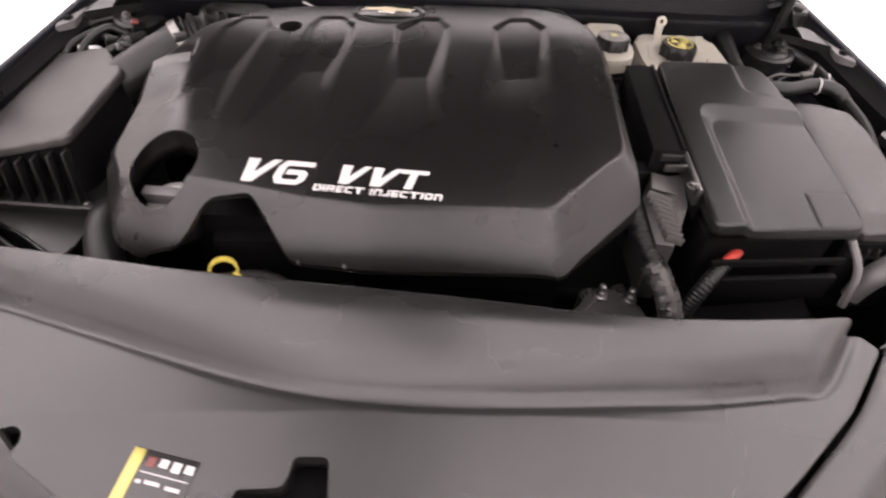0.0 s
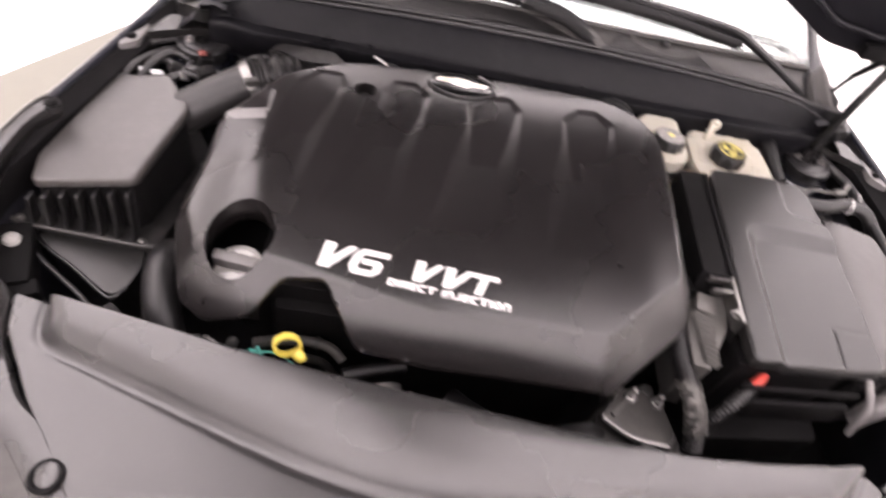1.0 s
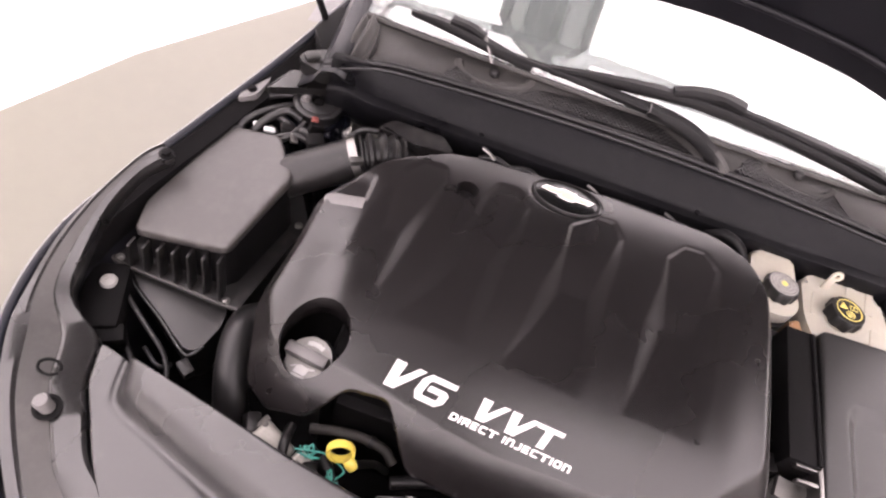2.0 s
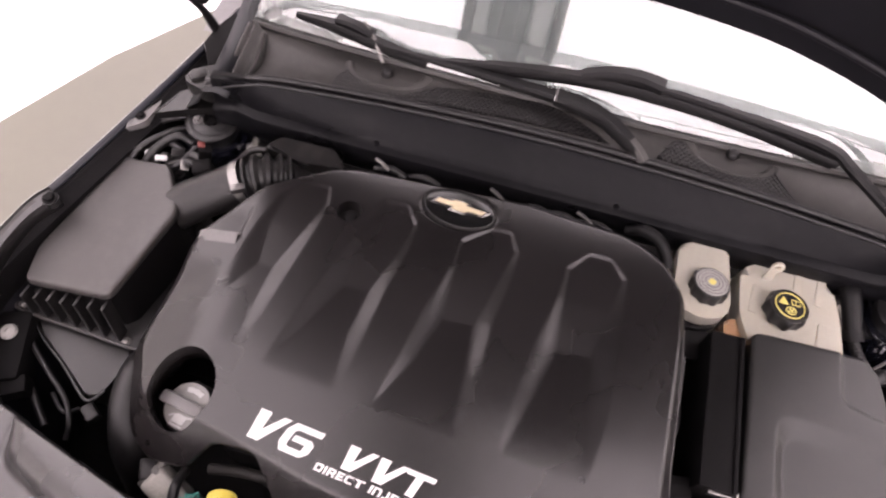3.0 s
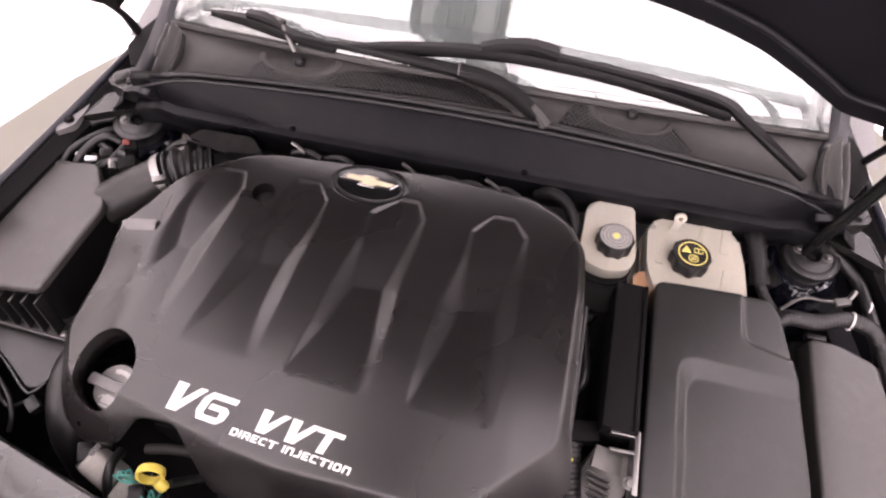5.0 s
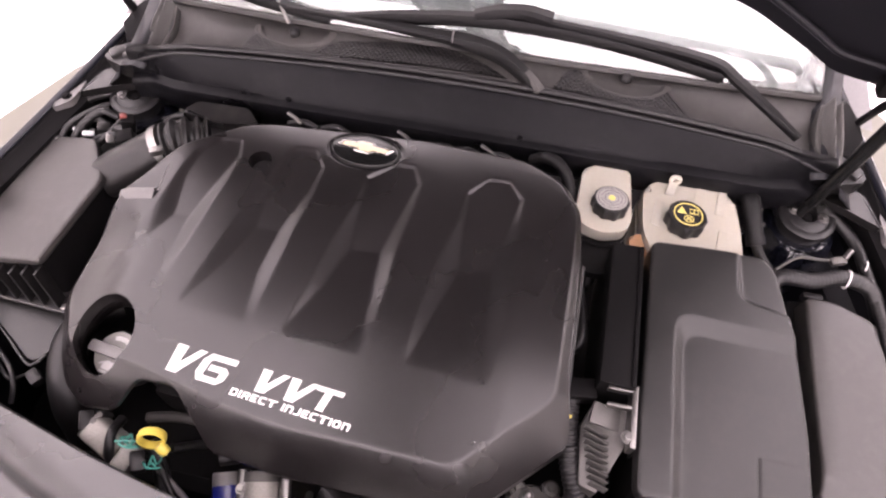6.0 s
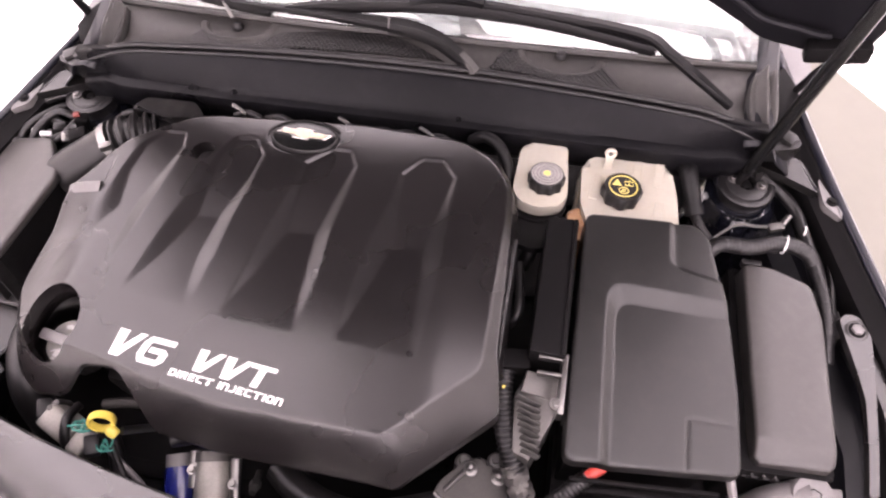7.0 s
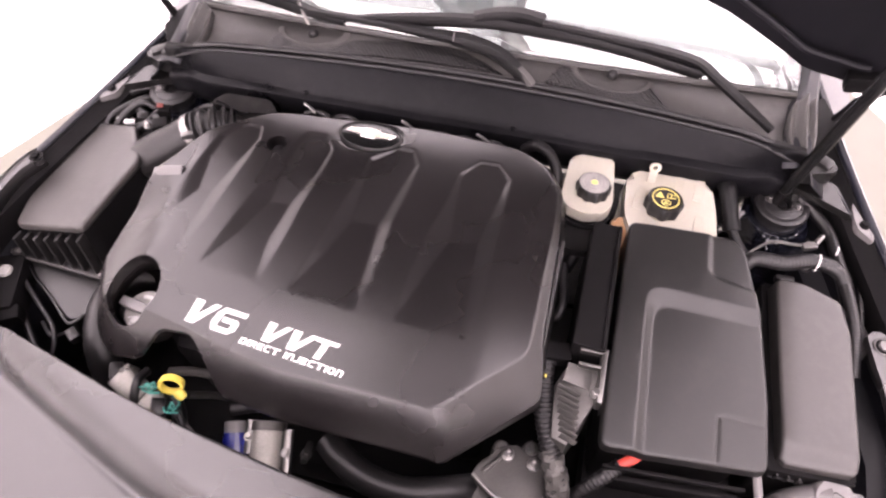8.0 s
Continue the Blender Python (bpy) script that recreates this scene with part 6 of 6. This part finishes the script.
# ---- right side clutter ----
hose = thing("brake_hoses", "black hoses with white cable ties", "hose", (0.60, 1.0, 0.88))
part("hose", tube(nb(), [(0.522, 0.970, 0.895), (0.545, 0.989, 0.900), (0.59, 0.991, 0.900), (0.636, 1.006, 0.900), (0.680, 0.998, 0.893), (0.705, 0.966, 0.865)], 0.0128, 14, 8, 0.0004, 0.006), RUBBER, hose)
part("hose", tube(nb(), [(0.605, 1.125, 0.915), (0.632, 1.122, 0.900), (0.666, 1.085, 0.892), (0.678, 1.040, 0.890), (0.694, 0.975, 0.884), (0.708, 0.915, 0.872), (0.716, 0.84, 0.84)], 0.0096, 12, 8, 0.0004, 0.006), RUBBER, hose)
for c, n_ in (((0.643, 1.0055, 0.899), 0.0140), ((0.6775, 1.040, 0.890), 0.0112)):
    part("cable_tie", tube(nb(), [(c[0] + 0.2 * n_ * math.cos(a), c[1] + n_ * math.cos(a), c[2] + n_ * math.sin(a)) for a in (k * math.tau / 20 for k in range(21))], 0.0018, 6, 0), WHITEINK, hose, "white cable tie")
t = thing("pipe_fitting", "bright metal pipe fitting beside the strut tower", "fitting", (0.63, 1.02, 0.9))
part("body", box(nb(), (0.630, 1.034, 0.903), (0.026, 0.014, 0.010), 0.004, (0, 0, 20)), ALLOY, t)
part("nipple", tube(nb(), [(0.640, 1.040, 0.905), (0.649, 1.054, 0.912)], 0.0048, 12, 1), STEEL, t)
part("pipe", tube(nb(), [(0.534, 1.000, 0.900), (0.569, 1.028, 0.903), (0.601, 1.031, 0.903), (0.622, 1.033, 0.903)], 0.0026, 8, 8), ALLOY, t)
vapour = thing("vapour_hose", "black elbow hose with thin corrugated end beside the coolant tank", "hose", (0.50, 1.05, 0.89))
part("elbow", tube(nb(), [(0.484, 1.132, 0.915), (0.487, 1.108, 0.927), (0.495, 1.078, 0.916), (0.503, 1.050, 0.902)], lambda u: 0.0170 - 0.004 * u, 16, 8), WIPER, vapour)
part("collar", tube(nb(), [(0.502, 1.054, 0.904), (0.506, 1.041, 0.897)], 0.0150, 16, 1), WIPER, vapour)
part("sleeve", tube(nb(), [(0.506, 1.042, 0.897), (0.515, 1.022, 0.893), (0.531, 1.000, 0.888)], 0.0085, 12, 8, 0.0010, 0.005), RUBBER, vapour, "thin corrugated sleeve")
bm = nb()
tube(bm, [(0.715, 1.04, 0.88), (0.728, 0.98, 0.86), (0.735, 0.90, 0.83)], 0.005, 8, 6)
box(bm, (0.70, 0.93, 0.855), (0.018, 0.05, 0.016), 0.004, (0, 0, 8))
box(bm, (0.705, 0.87, 0.845), (0.020, 0.04, 0.018), 0.004, (0, 0, 8))
single("cable_guide", bm, PLASTIC, "black cable guide along the inner wing", "cable")


# ---- wipers ----
def strap(bm, pts, width, height, n=8):
    """A flat bar with chamfered edges along the points; width and height follow its length from 0 to 1."""
    line, rings = spline(pts, n), []
    for i, c in enumerate(line):
        t = (line[min(i + 1, len(line) - 1)] - line[max(i - 1, 0)]).normalized()
        a = t.cross(Vector((0, 0, 1))).normalized()
        b = a.cross(t)
        w, h = width(i / (len(line) - 1)) / 2, height(i / (len(line) - 1)) / 2
        rings.append([c + a * w * p + b * h * q for p, q in ((-1, -0.9), (-1, 0.3), (-0.62, 1), (0.62, 1), (1, 0.3), (1, -0.9))])
    vs = loft(bm, [r + r[:1] for r in rings])
    bmesh.ops.remove_doubles(bm, verts=bm.verts, dist=1e-7)
    bm.faces.new([v for v in vs[0] if v.is_valid][:6])
    bm.faces.new([v for v in vs[-1] if v.is_valid][:6])
    return bm


wiper = thing("wiper_arm", "long black wiper arm and blade on the windscreen", "wiper", (0.50, 1.175, 1.0), "wipers")
part("arm", strap(nb(), [(0.532, 1.184, 1.004), (0.480, 1.210, 1.028), (0.425, 1.243, 1.048), (0.392, 1.262, 1.058), (0.33, 1.271, 1.064), (0.20, 1.280, 1.070), (0.06, 1.286, 1.074)], lambda u: 0.013 + 0.008 * math.sin(math.pi * min(1, u * 1.15)), lambda u: 0.011), WIPER, wiper)
part("blade", strap(nb(), [(0.405, 1.252, 1.044), (0.24, 1.273, 1.057), (0.09, 1.281, 1.063), (-0.02, 1.277, 1.062), (-0.13, 1.266, 1.057), (-0.226, 1.254, 1.049)], lambda u: 0.008 + 0.014 * math.sin(math.pi * min(1, u * 0.8 + 0.16)), lambda u: 0.008 + 0.012 * math.sin(math.pi * min(1, u * 0.8 + 0.16))), WIPER, wiper)
part("blade_rubber", strap(nb(), [(0.400, 1.250, 1.036), (0.24, 1.270, 1.048), (0.09, 1.278, 1.054), (-0.02, 1.274, 1.053), (-0.222, 1.252, 1.041)], lambda u: 0.004, lambda u: 0.010), DARK, wiper)
part("blade_clip", strap(nb(), [(0.118, 1.284, 1.080), (0.075, 1.287, 1.084), (0.030, 1.284, 1.080), (-0.008, 1.278, 1.070)], lambda u: 0.028 - 0.008 * u, lambda u: 0.016), WIPER, wiper, "moulded black blade clip")
wiper = thing("wiper_arm", "short black wiper arm with a worn grey pivot end", "wiper", (0.10, 1.195, 1.0), "wipers")
arm_cover = part("arm_cover", strap(nb(), [(0.110, 1.190, 1.020), (0.085, 1.206, 1.030), (0.050, 1.226, 1.039), (0.010, 1.239, 1.043), (-0.038, 1.246, 1.044)], lambda u: 0.018 + 0.012 * u, lambda u: 0.016 + 0.006 * math.sin(math.pi * u)), WIPER, wiper)
part("pivot_end", strap(nb(), [(0.119, 1.184, 1.015), (0.106, 1.193, 1.0235), (0.090, 1.2035, 1.0295)], lambda u: 0.017, lambda u: 0.0185), BOOT, wiper, "worn grey pivot end")
part("cover_edge", strap(nb(), [(-0.0375, 1.232, 1.046), (-0.0385, 1.246, 1.0565), (-0.0385, 1.260, 1.046)], lambda u: 0.003, lambda u: 0.003), GREYPL, arm_cover, "pale edge of the arm cover")
part("arm", strap(nb(), [(-0.040, 1.246, 1.044), (-0.18, 1.250, 1.048), (-0.33, 1.256, 1.046)], lambda u: 0.024 - 0.017 * u, lambda u: 0.014 - 0.007 * u), WIPER, wiper)
part("blade", strap(nb(), [(-0.255, 1.252, 1.036), (-0.34, 1.264, 1.042), (-0.42, 1.280, 1.042), (-0.495, 1.292, 1.034)], lambda u: 0.008 + 0.014 * math.sin(math.pi * min(1, 0.1 + u * 0.85)), lambda u: 0.008 + 0.010 * math.sin(math.pi * min(1, 0.1 + u * 0.85))), WIPER, wiper)
part("blade_clip", strap(nb(), [(-0.352, 1.270, 1.052), (-0.385, 1.277, 1.057), (-0.418, 1.284, 1.054)], lambda u: 0.020, lambda u: 0.012), WIPER, wiper, "moulded black blade clip")
bm = nb()
tube(bm, [(-0.326, 1.240, 1.026), (-0.350, 1.265, 1.052), (-0.372, 1.284, 1.060)], 0.0032, 8, 4)
single("washer_pipe", bm, STEEL, "thin metal rod beside the wiper blade", "washer pipe")
